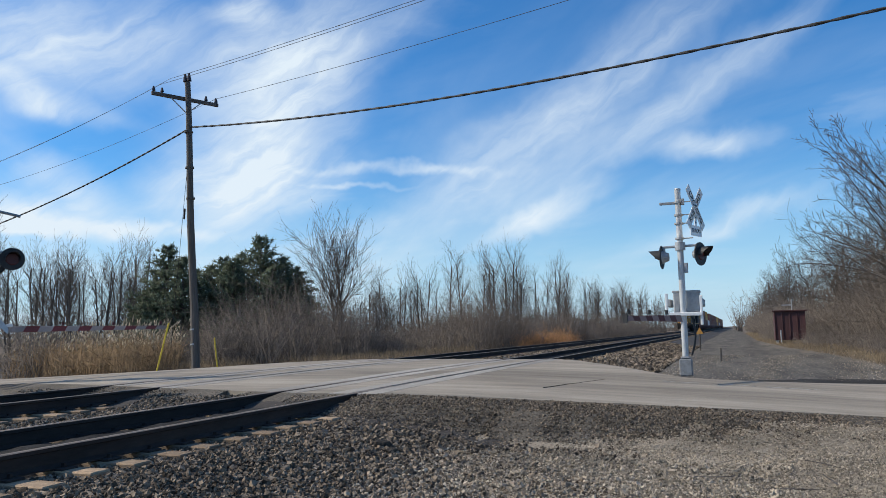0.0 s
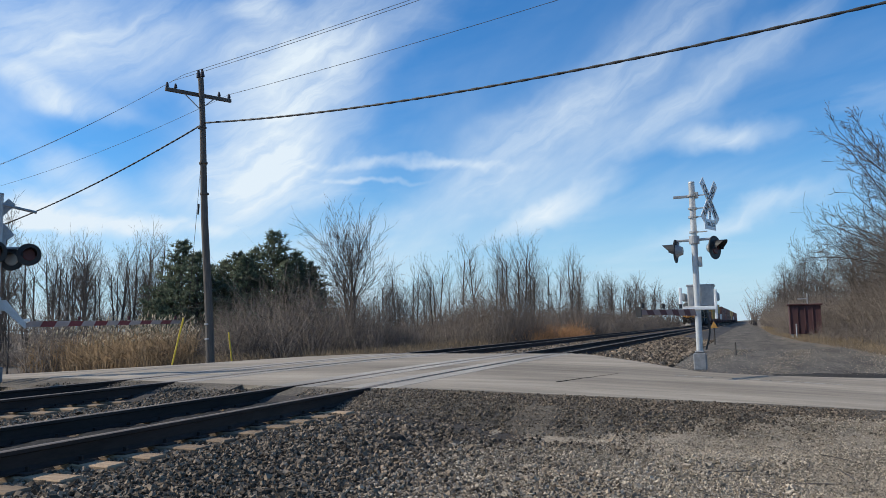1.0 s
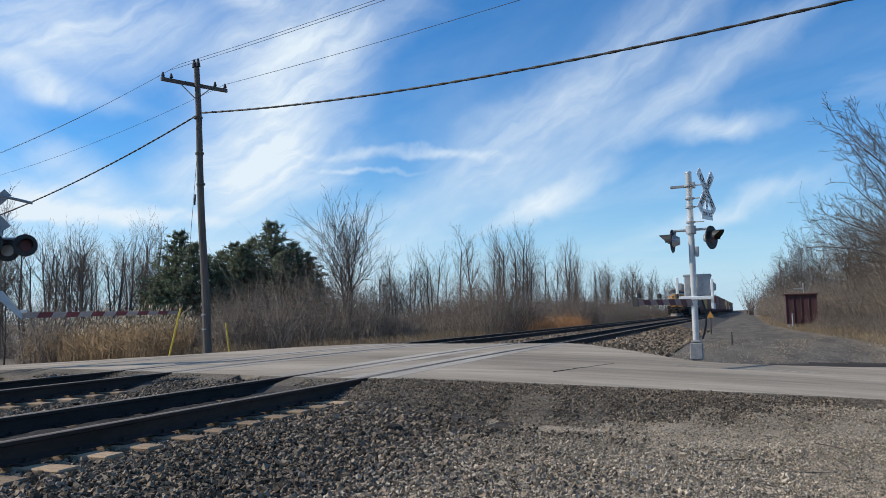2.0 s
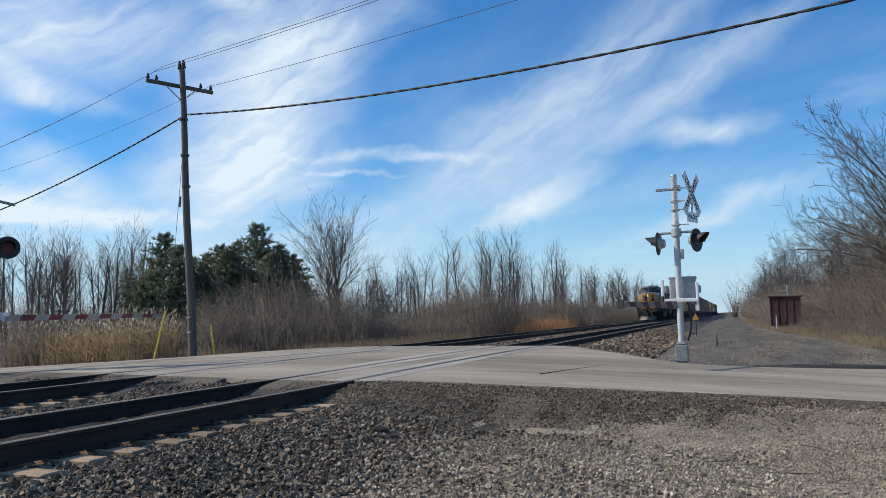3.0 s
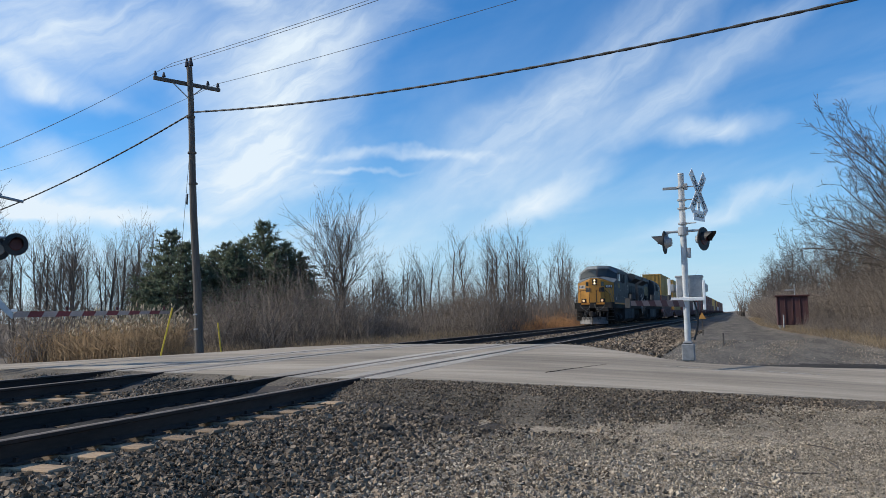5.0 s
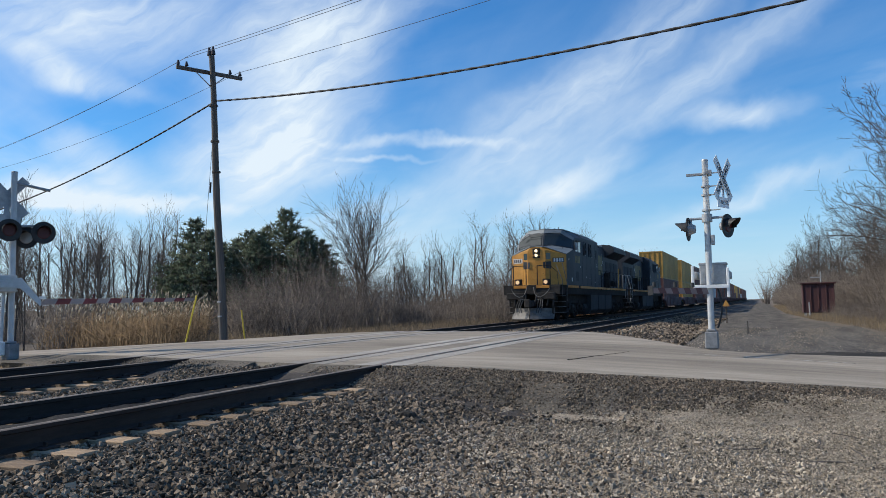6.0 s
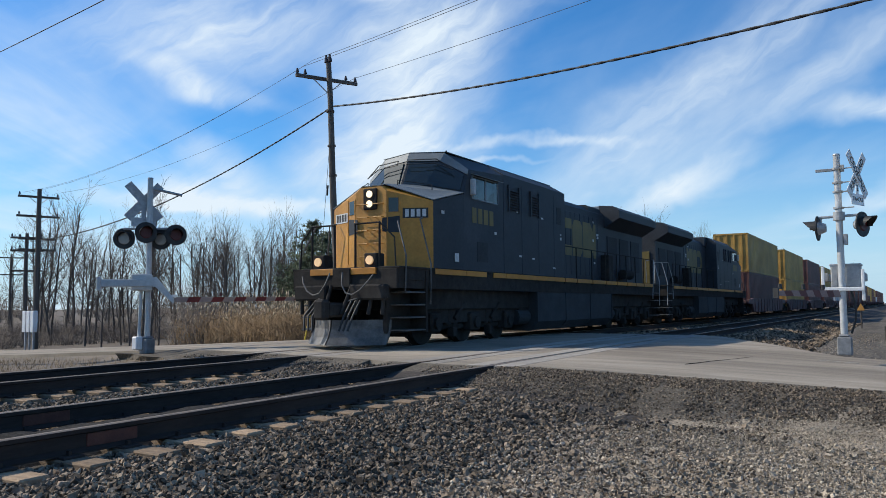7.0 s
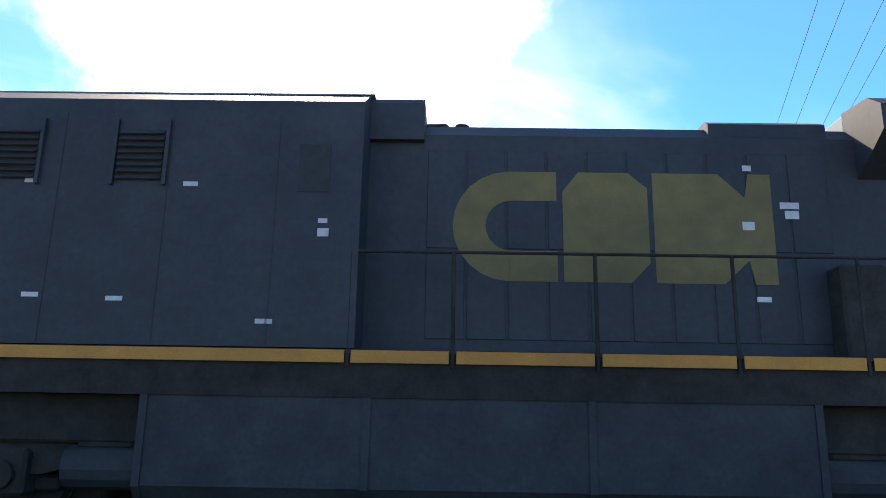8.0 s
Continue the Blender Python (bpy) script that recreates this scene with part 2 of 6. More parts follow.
M = {
    "dirt": material("dry_ground", (0.085, 0.066, 0.047), (0.17, 0.132, 0.09), 1.5, 0.95, bump=0.8, grain=25, patches=0.12),
    "gravel": material("grey_gravel", (0.138, 0.112, 0.081), (0.435, 0.363, 0.269), 34, 0.95, spec=0.15, bump=1.0, grain=110, patch=1.1, patches=0.4),
    # far darker than the stones on it: shade in their gaps is painted
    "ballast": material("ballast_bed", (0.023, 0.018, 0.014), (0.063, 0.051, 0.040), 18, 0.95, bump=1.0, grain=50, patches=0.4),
    "stone": material("crushed_stone", (0.102, 0.078, 0.055), (0.232, 0.180, 0.128), 9, 0.9, spec=0.25, bump=0.3, grain=90, island=0.6, patches=0.5),
    "pale_stone": material("pale_gravel", (0.195, 0.161, 0.119), (0.415, 0.347, 0.262), 9, 0.95, spec=0.25, bump=0.4, grain=90, island=0.45, patches=0.5),
    "asphalt": material("weathered_asphalt", (0.212, 0.179, 0.137), (0.349, 0.299, 0.234), 3, 0.9, spec=0.2, bump=0.5, grain=120, patch=0.75, patches=0.5, stretch=(0.16, 1, 1)),
    "panel": material("pale_crossing_panel", (0.235, 0.208, 0.172), (0.335, 0.30, 0.25), 5, 0.9, bump=0.3, grain=80, stretch=(1, 0.3, 1)),
    "fill": material("packed_dark_grit", (0.058, 0.049, 0.039), (0.195, 0.169, 0.134), 26, 0.95, bump=1.0, grain=40, patches=0.8, spec=0.1),
    "worn_line": material("worn_line_paint", (0.26, 0.235, 0.20), (0.42, 0.39, 0.34), 12, 0.9, bump=0.4),
    "cast": material("dull_cast_metal", (0.15, 0.155, 0.158), (0.27, 0.275, 0.28), 9, 0.7, bump=0.3),
    "tar": material("dark_asphalt_edge", (0.024, 0.021, 0.018), (0.065, 0.058, 0.05), 14, 0.95, bump=1.0, grain=45, spec=0.1),
    "rail": material("rusty_rail_steel", (0.026, 0.021, 0.019), (0.063, 0.046, 0.039), 6, 0.85, bump=0.2, stretch=(1, 0.2, 1), spec=0.2),
    "railhead": material("polished_rail_head", (0.20, 0.155, 0.115), (0.30, 0.24, 0.185), 8, 0.65, 0.0, bump=0.05, stretch=(1, 0.1, 1), spec=0.3),
    "rust": material("red_rust", (0.075, 0.026, 0.018), (0.13, 0.05, 0.034), 10, 0.9, bump=0.3),
    "tie": material("weathered_tie_timber", (0.215, 0.145, 0.088), (0.39, 0.28, 0.178), 5, 0.95, bump=0.8, grain=50, stretch=(0.3, 2, 2), random_tint=0.3),
    "galv": material("galvanised_steel", (0.26, 0.27, 0.275), (0.42, 0.43, 0.44), 8, 0.55, 0.25, bump=0.1),
    "silver": material("silver_paint", (0.42, 0.43, 0.43), (0.58, 0.59, 0.59), 5, 0.5, 0.2, bump=0.08),
    "white": material("white_paint", (0.68, 0.68, 0.66), (0.82, 0.82, 0.80), 7, 0.6, bump=0.08),
    "boom_white": material("dull_white_boom", (0.27, 0.215, 0.19), (0.36, 0.29, 0.26), 7, 0.7, bump=0.08),
    "boom_red": material("dull_red_boom", (0.140, 0.025, 0.022), (0.196, 0.038, 0.038), 7, 0.6, bump=0.05),
    # duller pair of stripe colours for the right-hand boom
    "boom_grey": material("grey_boom_back", (0.24, 0.165, 0.15), (0.30, 0.21, 0.19), 7, 0.8, bump=0.08),
    "boom_dark": material("dark_boom_back", (0.10, 0.04, 0.038), (0.14, 0.055, 0.05), 7, 0.8, bump=0.08),
    "ruts": material("rutted_dirt_and_gravel", (0.060, 0.052, 0.042), (0.172, 0.151, 0.124), 9, 0.95, spec=0.15, bump=1.0, grain=60, patch=0.9, patches=0.9, stretch=(1.4, 0.25, 1)),
    # near-black for oil and for the rails' shade, both in the colour
    "oil": material("oiled_shaded_ballast", (0.012, 0.011, 0.010), (0.05, 0.046, 0.042), 16, 0.95, bump=1.0, grain=45, spec=0.2),
    "red": material("red_reflective", (0.38, 0.035, 0.03), (0.50, 0.06, 0.05), 7, 0.5, bump=0.05),
    "black": material("black_paint", (0.012, 0.012, 0.013), (0.03, 0.03, 0.03), 7, 0.6, bump=0.1),
    "lens": glass("dark_red_lens", (0.065, 0.009, 0.010), 0.5, 0.0),
    "grey_lens": glass("dull_grey_lens", (0.30, 0.29, 0.285), 0.25),
    "pole": material("weathered_pole_timber", (0.052, 0.044, 0.038), (0.130, 0.111, 0.094), 7, 0.9, bump=0.7, grain=40, stretch=(3, 3, 0.15), random_tint=0.15),
    "porcelain": material("brown_porcelain", (0.03, 0.02, 0.018), (0.05, 0.035, 0.03), 10, 0.3, bump=0),
    "wire": material("dark_wire", (0.012, 0.012, 0.012), (0.028, 0.028, 0.028), 10, 0.7, bump=0),
    "yellow_post": material("yellow_plastic", (0.55, 0.40, 0.03), (0.70, 0.52, 0.06), 7, 0.6, bump=0.05),
    "orange": material("orange_sign", (0.55, 0.26, 0.05), (0.65, 0.33, 0.08), 7, 0.6, bump=0.05),
    "shed": material("maroon_sheet_metal", (0.055, 0.022, 0.022), (0.10, 0.04, 0.038), 4, 0.7, bump=0.2, stretch=(3, 3, 0.4)),
    "bark": material("grey_brown_bark", (0.048, 0.040, 0.034), (0.132, 0.112, 0.097), 9, 0.95, bump=0.6, random_tint=0.2),
    "twig": material("winter_twigs", (0.056, 0.046, 0.038), (0.127, 0.106, 0.091), 3, 0.95, bump=0, random_tint=0.25, island=0.25),
    "brush": material("dormant_brush", (0.076, 0.063, 0.053), (0.162, 0.135, 0.113), 0.8, 0.95, bump=0, island=0.4, patches=0.08),
    "needles": material("pine_needles", (0.053, 0.073, 0.042), (0.124, 0.149, 0.084), 2, 0.8, bump=0, island=0.35),
    "reed": material("tan_reed", (0.144, 0.092, 0.045), (0.245, 0.165, 0.087), 2, 0.9, bump=0, island=0.3),
    "plume": material("buff_reed_plume", (0.396, 0.312, 0.204), (0.600, 0.492, 0.336), 2, 0.95, bump=0, island=0.3),
    "grass": material("dry_grass", (0.107, 0.078, 0.047), (0.184, 0.140, 0.086), 1, 0.95, bump=0, island=0.35),
    "russet": material("russet_shrub", (0.26, 0.13, 0.055), (0.40, 0.21, 0.09), 2, 0.95, bump=0, island=0.35),
    "blue": material("dark_blue_engine_paint", (0.030, 0.035, 0.042), (0.049, 0.054, 0.061), 1.2, 0.6, spec=0.25, bump=0.05, grain=12, patch=0.4, patches=0.5),
    # roof paint, raised in tone because it also paints the cab's lit brow
    "roof": material("grey_blue_roof_paint", (0.126, 0.154, 0.168), (0.224, 0.252, 0.266), 2, 0.6, bump=0.1),
    "gold": material("golden_yellow_engine_paint", (0.40, 0.180, 0.022), (0.52, 0.250, 0.040), 2.5, 0.5, bump=0.08, grain=15, patch=0.35, patches=0.8),
    "stripe": material("yellow_sill_paint", (0.42, 0.165, 0.014), (0.54, 0.225, 0.025), 3, 0.55, bump=0.05),
    "dull_gold": material("faded_yellow_lettering", (0.117, 0.087, 0.023), (0.176, 0.131, 0.036), 3, 0.6, bump=0.05),
    "under": material("sooty_underframe", (0.027, 0.024, 0.022), (0.052, 0.047, 0.042), 4, 0.9, bump=0.4, grain=30, spec=0.12),
    "tank": material("dark_fuel_tank", (0.032, 0.035, 0.038), (0.058, 0.061, 0.064), 2, 0.75, bump=0.2, grain=20, spec=0.2),
    "plow": material("worn_plow_steel", (0.045, 0.043, 0.040), (0.16, 0.152, 0.143), 4, 0.6, 0.2, bump=0.3, grain=25),
    "pane": glass("dark_cab_glass", (0.02, 0.028, 0.03), 0.04),
    "grille": material("dark_louvre", (0.015, 0.017, 0.019), (0.038, 0.039, 0.042), 8, 0.8, bump=0.2),
    "decal": material("white_decal", (0.45, 0.45, 0.44), (0.6, 0.6, 0.58), 12, 0.6, bump=0),
    "lamp_on": glow("lit_headlight", (1.0, 0.78, 0.5), 1.1),
    "lamp_dim": glow("dim_ditch_light", (1.0, 0.62, 0.32), 0.35),
    "box_yellow": material("yellow_container_paint", (0.40, 0.225, 0.043), (0.52, 0.30, 0.068), 1.5, 0.6, bump=0.1, random_tint=0.12),
    "box_brown": material("red_brown_container_paint", (0.085, 0.034, 0.027), (0.145, 0.058, 0.045), 1.5, 0.65, bump=0.1, random_tint=0.2),
    "box_white": material("pale_grey_container_paint", (0.42, 0.43, 0.43), (0.58, 0.59, 0.59), 1.5, 0.6, bump=0.1),
    "well": material("oxide_red_well_car", (0.10, 0.05, 0.045), (0.17, 0.09, 0.08), 2, 0.75, bump=0.2, random_tint=0.15),
}


# ---- mesh helpers ----
def part(name, bm, mat, parent=None, label="", smooth=False):
    me = bpy.data.meshes.new(name)
    bmesh.ops.recalc_face_normals(bm, faces=bm.faces)
    if smooth:
        for f in bm.faces:
            f.smooth = True
    bm.to_mesh(me)
    bm.free()
    for x in (mat if isinstance(mat, (list, tuple)) else [mat]):
        me.materials.append(M[x])
    ob = new(name, me)
    if parent:
        ob.parent = parent
    if label:
        ob["label"] = label
    return ob


def shared(name, ob, m, parent):
    o = new(name, ob.data)
    o.parent = parent
    o.matrix_basis = m
    return o


def base(name, m, label, category, group="", kind=""):
    ob = new(name)
    ob.matrix_basis = m
    ob.empty_display_size = 0.2
    return tagged(ob, label, category, group, kind)


def box(bm, x0, x1, y0, y1, z0, z1, bevel=0.0, m=None):
    v = [bm.verts.new(p) for p in ((x0, y0, z0), (x1, y0, z0), (x1, y1, z0), (x0, y1, z0), (x0, y0, z1), (x1, y0, z1), (x1, y1, z1), (x0, y1, z1))]
    fs = [bm.faces.new([v[i] for i in q]) for q in ((3, 2, 1, 0), (4, 5, 6, 7), (0, 1, 5, 4), (1, 2, 6, 5), (2, 3, 7, 6), (3, 0, 4, 7))]
    if m is not None:
        for x in v:
            x.co = m @ x.co
    if bevel:
        bmesh.ops.bevel(bm, geom=list({e for f in fs for e in f.edges}), offset=bevel, segments=1, affect="EDGES")
    return bm


def tube(bm, p, q, r0, r1=None, n=8, cap=True):
    p, q = Vector(p), Vector(q)
    r1 = r0 if r1 is None else r1
    d = (q - p).normalized()
    a = d.orthogonal().normalized()
    b = d.cross(a)
    ring = [[bm.verts.new(c + (a * math.cos(k * 2 * math.pi / n) + b * math.sin(k * 2 * math.pi / n)) * r) for k in range(n)] for c, r in ((p, r0), (q, r1))]
    for k in range(n):
        bm.faces.new((ring[0][k], ring[0][(k + 1) % n], ring[1][(k + 1) % n], ring[1][k]))
    if cap:
        bm.faces.new(ring[0][::-1]), bm.faces.new(ring[1])
    return bm


def pipe(bm, points, r, n=6):
    pts = [Vector(p) for p in points]
    rings, a = [], None
    for k, p in enumerate(pts):
        d = ((pts[min(k + 1, len(pts) - 1)] - p).normalized() + (p - pts[max(k - 1, 0)]).normalized()).normalized()
        a = d.orthogonal().normalized() if a is None else (a - d * a.dot(d)).normalized()
        b = d.cross(a)
        rings.append([p + (a * math.cos(j * 2 * math.pi / n) + b * math.sin(j * 2 * math.pi / n)) * r for j in range(n)])
    return loft(bm, rings)


def loft(bm, rings, cap=True):
    rows = [[bm.verts.new(p) for p in ring] for ring in rings]
    k = len(rows[0])
    for a, b in zip(rows, rows[1:]):
        for i in range(k):
            bm.faces.new((a[i], a[(i + 1) % k], b[(i + 1) % k], b[i]))
    if cap:
        bm.faces.new(rows[0][::-1]), bm.faces.new(rows[-1])
    return bm


def plate(bm, corners, thick):
    """A slab on a planar outline, thickened backwards along its normal."""
    c = [Vector(p) for p in corners]
    n = (c[1] - c[0]).cross(c[2] - c[0]).normalized() * thick
    return loft(bm, [c, [p - n for p in c]])


def B():
    return bmesh.new()


def quads(name, verts, faces, mat, parent=None):
    me = bpy.data.meshes.new(name)
    me.from_pydata(verts, [], faces)
    me.materials.append(M[mat])
    ob = new(name, me)
    if parent:
        ob.parent = parent
    return ob


def tri_mesh(name, verts, tris, mat, flat=False):
    """A large mesh from arrays (n, 3) of corners and (m, 3) of triangles."""
    me = bpy.data.meshes.new(name)
    verts, tris = np.asarray(verts, np.float32), np.asarray(tris, np.int32)
    me.vertices.add(len(verts))
    me.vertices.foreach_set("co", verts.ravel())
    me.loops.add(tris.size)
    me.loops.foreach_set("vertex_index", tris.ravel())
    me.polygons.add(len(tris))
    me.polygons.foreach_set("loop_start", np.arange(0, tris.size, 3, dtype=np.int32))
    me.update(calc_edges=True)
    if flat:
        me.shade_flat()
    me.materials.append(M[mat])
    return new(name, me)


# ---- the lie of the land ----
RAIL_Z = 0.60
TRACKS = (-6.5, -11.0)              # centre lines, x
GAUGE = 0.75                        # half, to the rail's middle


def interp(x, pairs):
    return np.interp(x, [p[0] for p in pairs], [p[1] for p in pairs])


def near_edge(x):
    return interp(x, [(-90, 25), (-30, 15.2), (-18, 13.9), (-12.5, 12.2), (-9, 11.5), (-6.5, 11.0), (-2.4, 11.4), (2, 12.25), (12, 13.2), (60, 17)])


def far_edge(x):
    return interp(x, [(-90, 33), (-30, 22.8), (-18, 21.6), (-14.5, 24.2), (-13, 25.4), (-5, 24.6), (-2.9, 21.2), (-1.3, 18.2), (0, 17.9), (3, 19.4), (12, 20.5), (60, 24)])


def road_z(x):
    return interp(x, [(-90, -1.2), (-45, -0.85), (-24, 0.1), (-15, 0.54), (-12.6, 0.585), (-5, 0.585), (-2.5, 0.5), (0, 0.38), (2, 0.27), (6, 0.13), (60, 0.1)])


def land(x, y):
    """Height of the ground."""
    x, y = np.asarray(x, float), np.asarray(y, float)
    z = interp(x, [(-400, -1.5), (-60, -1.2), (-40, -0.85), (-22, 0.05), (-15, 0.15), (-13.2, 0.315), (-4.75, 0.315), (-3.0, 0.03), (0, 0.0), (400, 0.0)])
    right = np.clip((x - 1.5) / 4, 0, 1) * np.clip((y - 24) / 25, 0, 1)
    z = z + 0.55 * right
    far = np.clip((y - 20) / 10, 0, 1) * np.clip((x + 3.4) / 1.5, 0, 1) * np.clip((3 - x) / 2, 0, 1)
    z = z + 0.12 * far
    w = np.clip(1 - np.maximum(near_edge(x) - 0.25 - y, y - far_edge(x) - 0.25) / 1.5, 0, 1)
    w = w * w * (3 - 2 * w)
    return z * (1 - w) + (road_z(x) - 0.10) * w


def sheet(name, xs, ys, lift, mat, inside=None):
    xs, ys = np.asarray(xs, float), np.asarray(ys, float)
    gx, gy = np.meshgrid(xs, ys, indexing="ij")
    rough = np.random.RandomState(5).uniform(-1, 1, gx.shape) * 0.012 * (np.abs(gx) < 40)
    z = land(gx, gy) + lift + rough * (1 if lift else 0.4)
    idx = np.arange(gx.size).reshape(gx.shape)
    q = np.stack([idx[:-1, :-1], idx[1:, :-1], idx[1:, 1:], idx[:-1, 1:]], -1).reshape(-1, 4)
    if inside is not None:
        cx, cy = (gx[:-1, :-1] + gx[1:, 1:]) / 2, (gy[:-1, :-1] + gy[1:, 1:]) / 2
        q = q[inside(cx, cy).ravel()]
    used = np.unique(q)
    remap = np.zeros(gx.size, int)
    remap[used] = np.arange(len(used))
    pts = np.stack([gx.ravel(), gy.ravel(), z.ravel()], 1)[used]
    tris = np.concatenate([remap[q[:, [0, 1, 2]]], remap[q[:, [0, 2, 3]]]])
    return tri_mesh(name, pts, tris, mat)


def span(lo, hi, step):
    return np.arange(lo, hi + step / 2, step)


def build_ground():
    xs = np.concatenate([[-2500, -1200, -600, -300, -180, -120, -90, -70], span(-60, -30, 2), span(-29.5, 20, 0.5), [24, 30, 45, 80, 150, 300, 600, 1200, 2500]])
    ys = np.concatenate([[-1500, -600, -250, -120, -60, -40], span(-30, 60, 0.5), span(64, 140, 4), [160, 200, 260, 340, 450, 600, 900, 1400, 2200, 3500]])
    tagged(sheet("ground", xs, ys, 0.0, "dirt"), "dry tan earth with dormant winter grass", "ground", kind="structure")
    # trackbed sheet, its colour darkened for shadow between the loose stones
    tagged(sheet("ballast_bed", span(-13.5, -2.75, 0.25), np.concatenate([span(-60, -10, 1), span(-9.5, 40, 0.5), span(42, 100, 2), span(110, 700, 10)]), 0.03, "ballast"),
           "crushed stone trackbed under two tracks, darkened as shade between stones", "trackbed", kind="structure")
    tagged(sheet("gravel_lot", span(-3.25, 30, 0.25), span(-20, 15, 0.5), 0.034, "gravel", lambda x, y: y < near_edge(x) - 0.3 - 0.95 * np.clip((2.0 - x) / 4, 0, 1)),
           "grey compacted gravel lot beside the road", "gravel lot", kind="structure")
    tagged(sheet("service_road", span(-3.0, 9, 0.25), np.concatenate([span(17.5, 60, 0.5), span(64, 300, 4)]), 0.02, "ruts",
                 lambda x, y: (y > far_edge(x) + 0.1) & (x < interp(y, [(18, 9), (22, 7), (30, 4.6), (50, 2.6), (80, 1.6), (300, 1.4)]) + 0.3 * np.sin(y * 0.7))),
           "gravel service road beside the tracks", "gravel road", kind="structure")

    tagged(sheet("dirt_patch", span(0.5, 12, 0.5), span(19, 27, 0.5), 0.045, "tar", lambda x, y: (y > far_edge(x) + 0.5) & (np.abs(y - 22.3 - 0.12 * (x - 4) + 0.4 * np.sin(x * 1.7)) < 1.2 + 0.06 * x)),
           "dark damp soil where the service road meets the asphalt", "dirt", kind="structure")


build_ground()


def shoulder_width(x):
    """Width of the crumbled slope below the road."""
    return interp(x, [(-5.6, 1.6), (-1.5, 1.5), (1.0, 1.0), (4, 0.6), (14, 0.5)])


def build_road():
    road = base("road", pose(0, 0, 0), "weathered grey two-lane asphalt road over the tracks", "road", kind="structure")
    cuts = [-90.0]
    kinds = []
    for c in sorted(TRACKS):
        a, b = c - GAUGE, c + GAUGE
        cuts += [a - 0.42, a - 0.045, a + 0.115, a + 0.45, b - 0.45, b - 0.115, b + 0.045, b + 0.42]
        kinds += ["asphalt", "panel", None, "panel", "asphalt", "panel", None, "panel"]
    cuts.append(60.0)
    kinds.append("asphalt")
    for a, b, kind in zip(cuts, cuts[1:], kinds):
        if not kind:
            bm = B()
            rows = [[(x, near_edge(x) - 0.02, road_z(x) - 0.3)] + [(x, near_edge(x) + (far_edge(x) - near_edge(x)) * k / 10, road_z(x) + 0.02 * math.sin(k * math.pi / 10) - 0.035) for k in range(11)] + [(x, far_edge(x) + 0.2, road_z(x) - 0.25)] for x in (a, b)]
            loft(bm, rows)
            part("flangeway", bm, "fill", road, "dark grit packed beside a rail")
            continue
        n = max(2, int((b - a) / 0.7) + 1)
        bm = B()
        rows = []
        for x in np.linspace(a, b, n):
            y0, y1, z = near_edge(x), far_edge(x), road_z(x)
            w = 0.0
            ring = [(x, y0 - 0.04, z - 0.3)]
            ring += [(x, y0 + w + (y1 - y0) * k / 10, z + 0.02 * math.sin(k * math.pi / 10) + (0.004 if kind == "panel" else 0)) for k in range(11)]
            ring += [(x, y1 + 0.35, z - 0.22)]
            rows.append(ring)
        loft(bm, rows)
        bm.faces.ensure_lookup_table()
        part("crossing_panel" if kind == "panel" else "asphalt_slab", bm, kind, road, "pale strip of panel beside a rail" if kind == "panel" else "")
    # crumbled dark shoulder along the near side
    bm = B()
    rows = []
    for x in np.linspace(-5.6, 14, 60):
        y0, z = near_edge(x), road_z(x)
        w = 0.03 * math.sin(x * 2.9) + 0.03 * math.sin(x * 7.3) + 0.02 * math.sin(x * 17.1)
        sw = float(shoulder_width(x))
        rows.append([(x, y0 - sw + w, land(x, y0 - sw) + 0.02), (x, y0 - 0.45 * sw + w, z - 0.09), (x, y0 - 0.02 + w, z + 0.002), (x, y0 + 0.1, z - 0.05), (x, y0 - 0.8 * sw, z - 0.7)])
    loft(bm, rows)
    part("shoulder", bm, "fill", road, "dark crumbled asphalt shoulder")
    for c0, c1 in ((-7.9, -7.36), (-7.14, -5.86), (-10.14, -8.4), (-11.64, -10.36), (-17.5, -11.86)):
        bm = B()
        rows = []
        for x in np.linspace(c0, c1, 8):
            y0, z = near_edge(x), road_z(x)
            w = 0.12 * math.sin(x * 3.7)
            rows.append([(x, y0 - 0.95 + w, 0.40), (x, y0 - 0.45 + w, z - 0.07), (x, y0 + 0.02, z + 0.003), (x, y0 + 0.1, 0.3), (x, y0 - 0.9, 0.2)])
        loft(bm, rows)
        part("shoulder", bm, "fill", road)
    # worn cracks and tyre-polished streaks are slim raised seams of tar
    rng = random.Random(4)
    for k in range(1):
        bm = B()
        x, y = -3 + k * 1.3 + rng.uniform(-0.4, 0.4), 12.6 + rng.uniform(0.3, 4.5)
        last = None
        for j in range(14):
            p = (x + j * (0.28 if k % 3 else 0.05), y + j * (0.02 if k % 3 else 0.2) + rng.uniform(-0.05, 0.05))
            if last:
                zz = max(road_z(p[0]), road_z(last[0])) + 0.024
                plate(bm, [(last[0], last[1] - 0.003, zz), (p[0], p[1] - 0.003, zz), (p[0], p[1] + 0.003, zz), (last[0], last[1] + 0.003, zz)], 0.02)
            last = p
        part("tar_seam", bm, "tar", road, "thin dark sealed crack")
    # worn pale edge line, broken into flakes
    for k in range(26):
        x = -1.4 + k * 0.36 + rng.uniform(-0.1, 0.1)
        if rng.random() < 0.25:
            continue
        y, w, q = 16.28 + rng.uniform(-0.04, 0.04), rng.uniform(0.10, 0.30), rng.uniform(0.02, 0.06)
        z0, z1 = road_z(x - w) + 0.024, road_z(x + w) + 0.024
        bm = B()
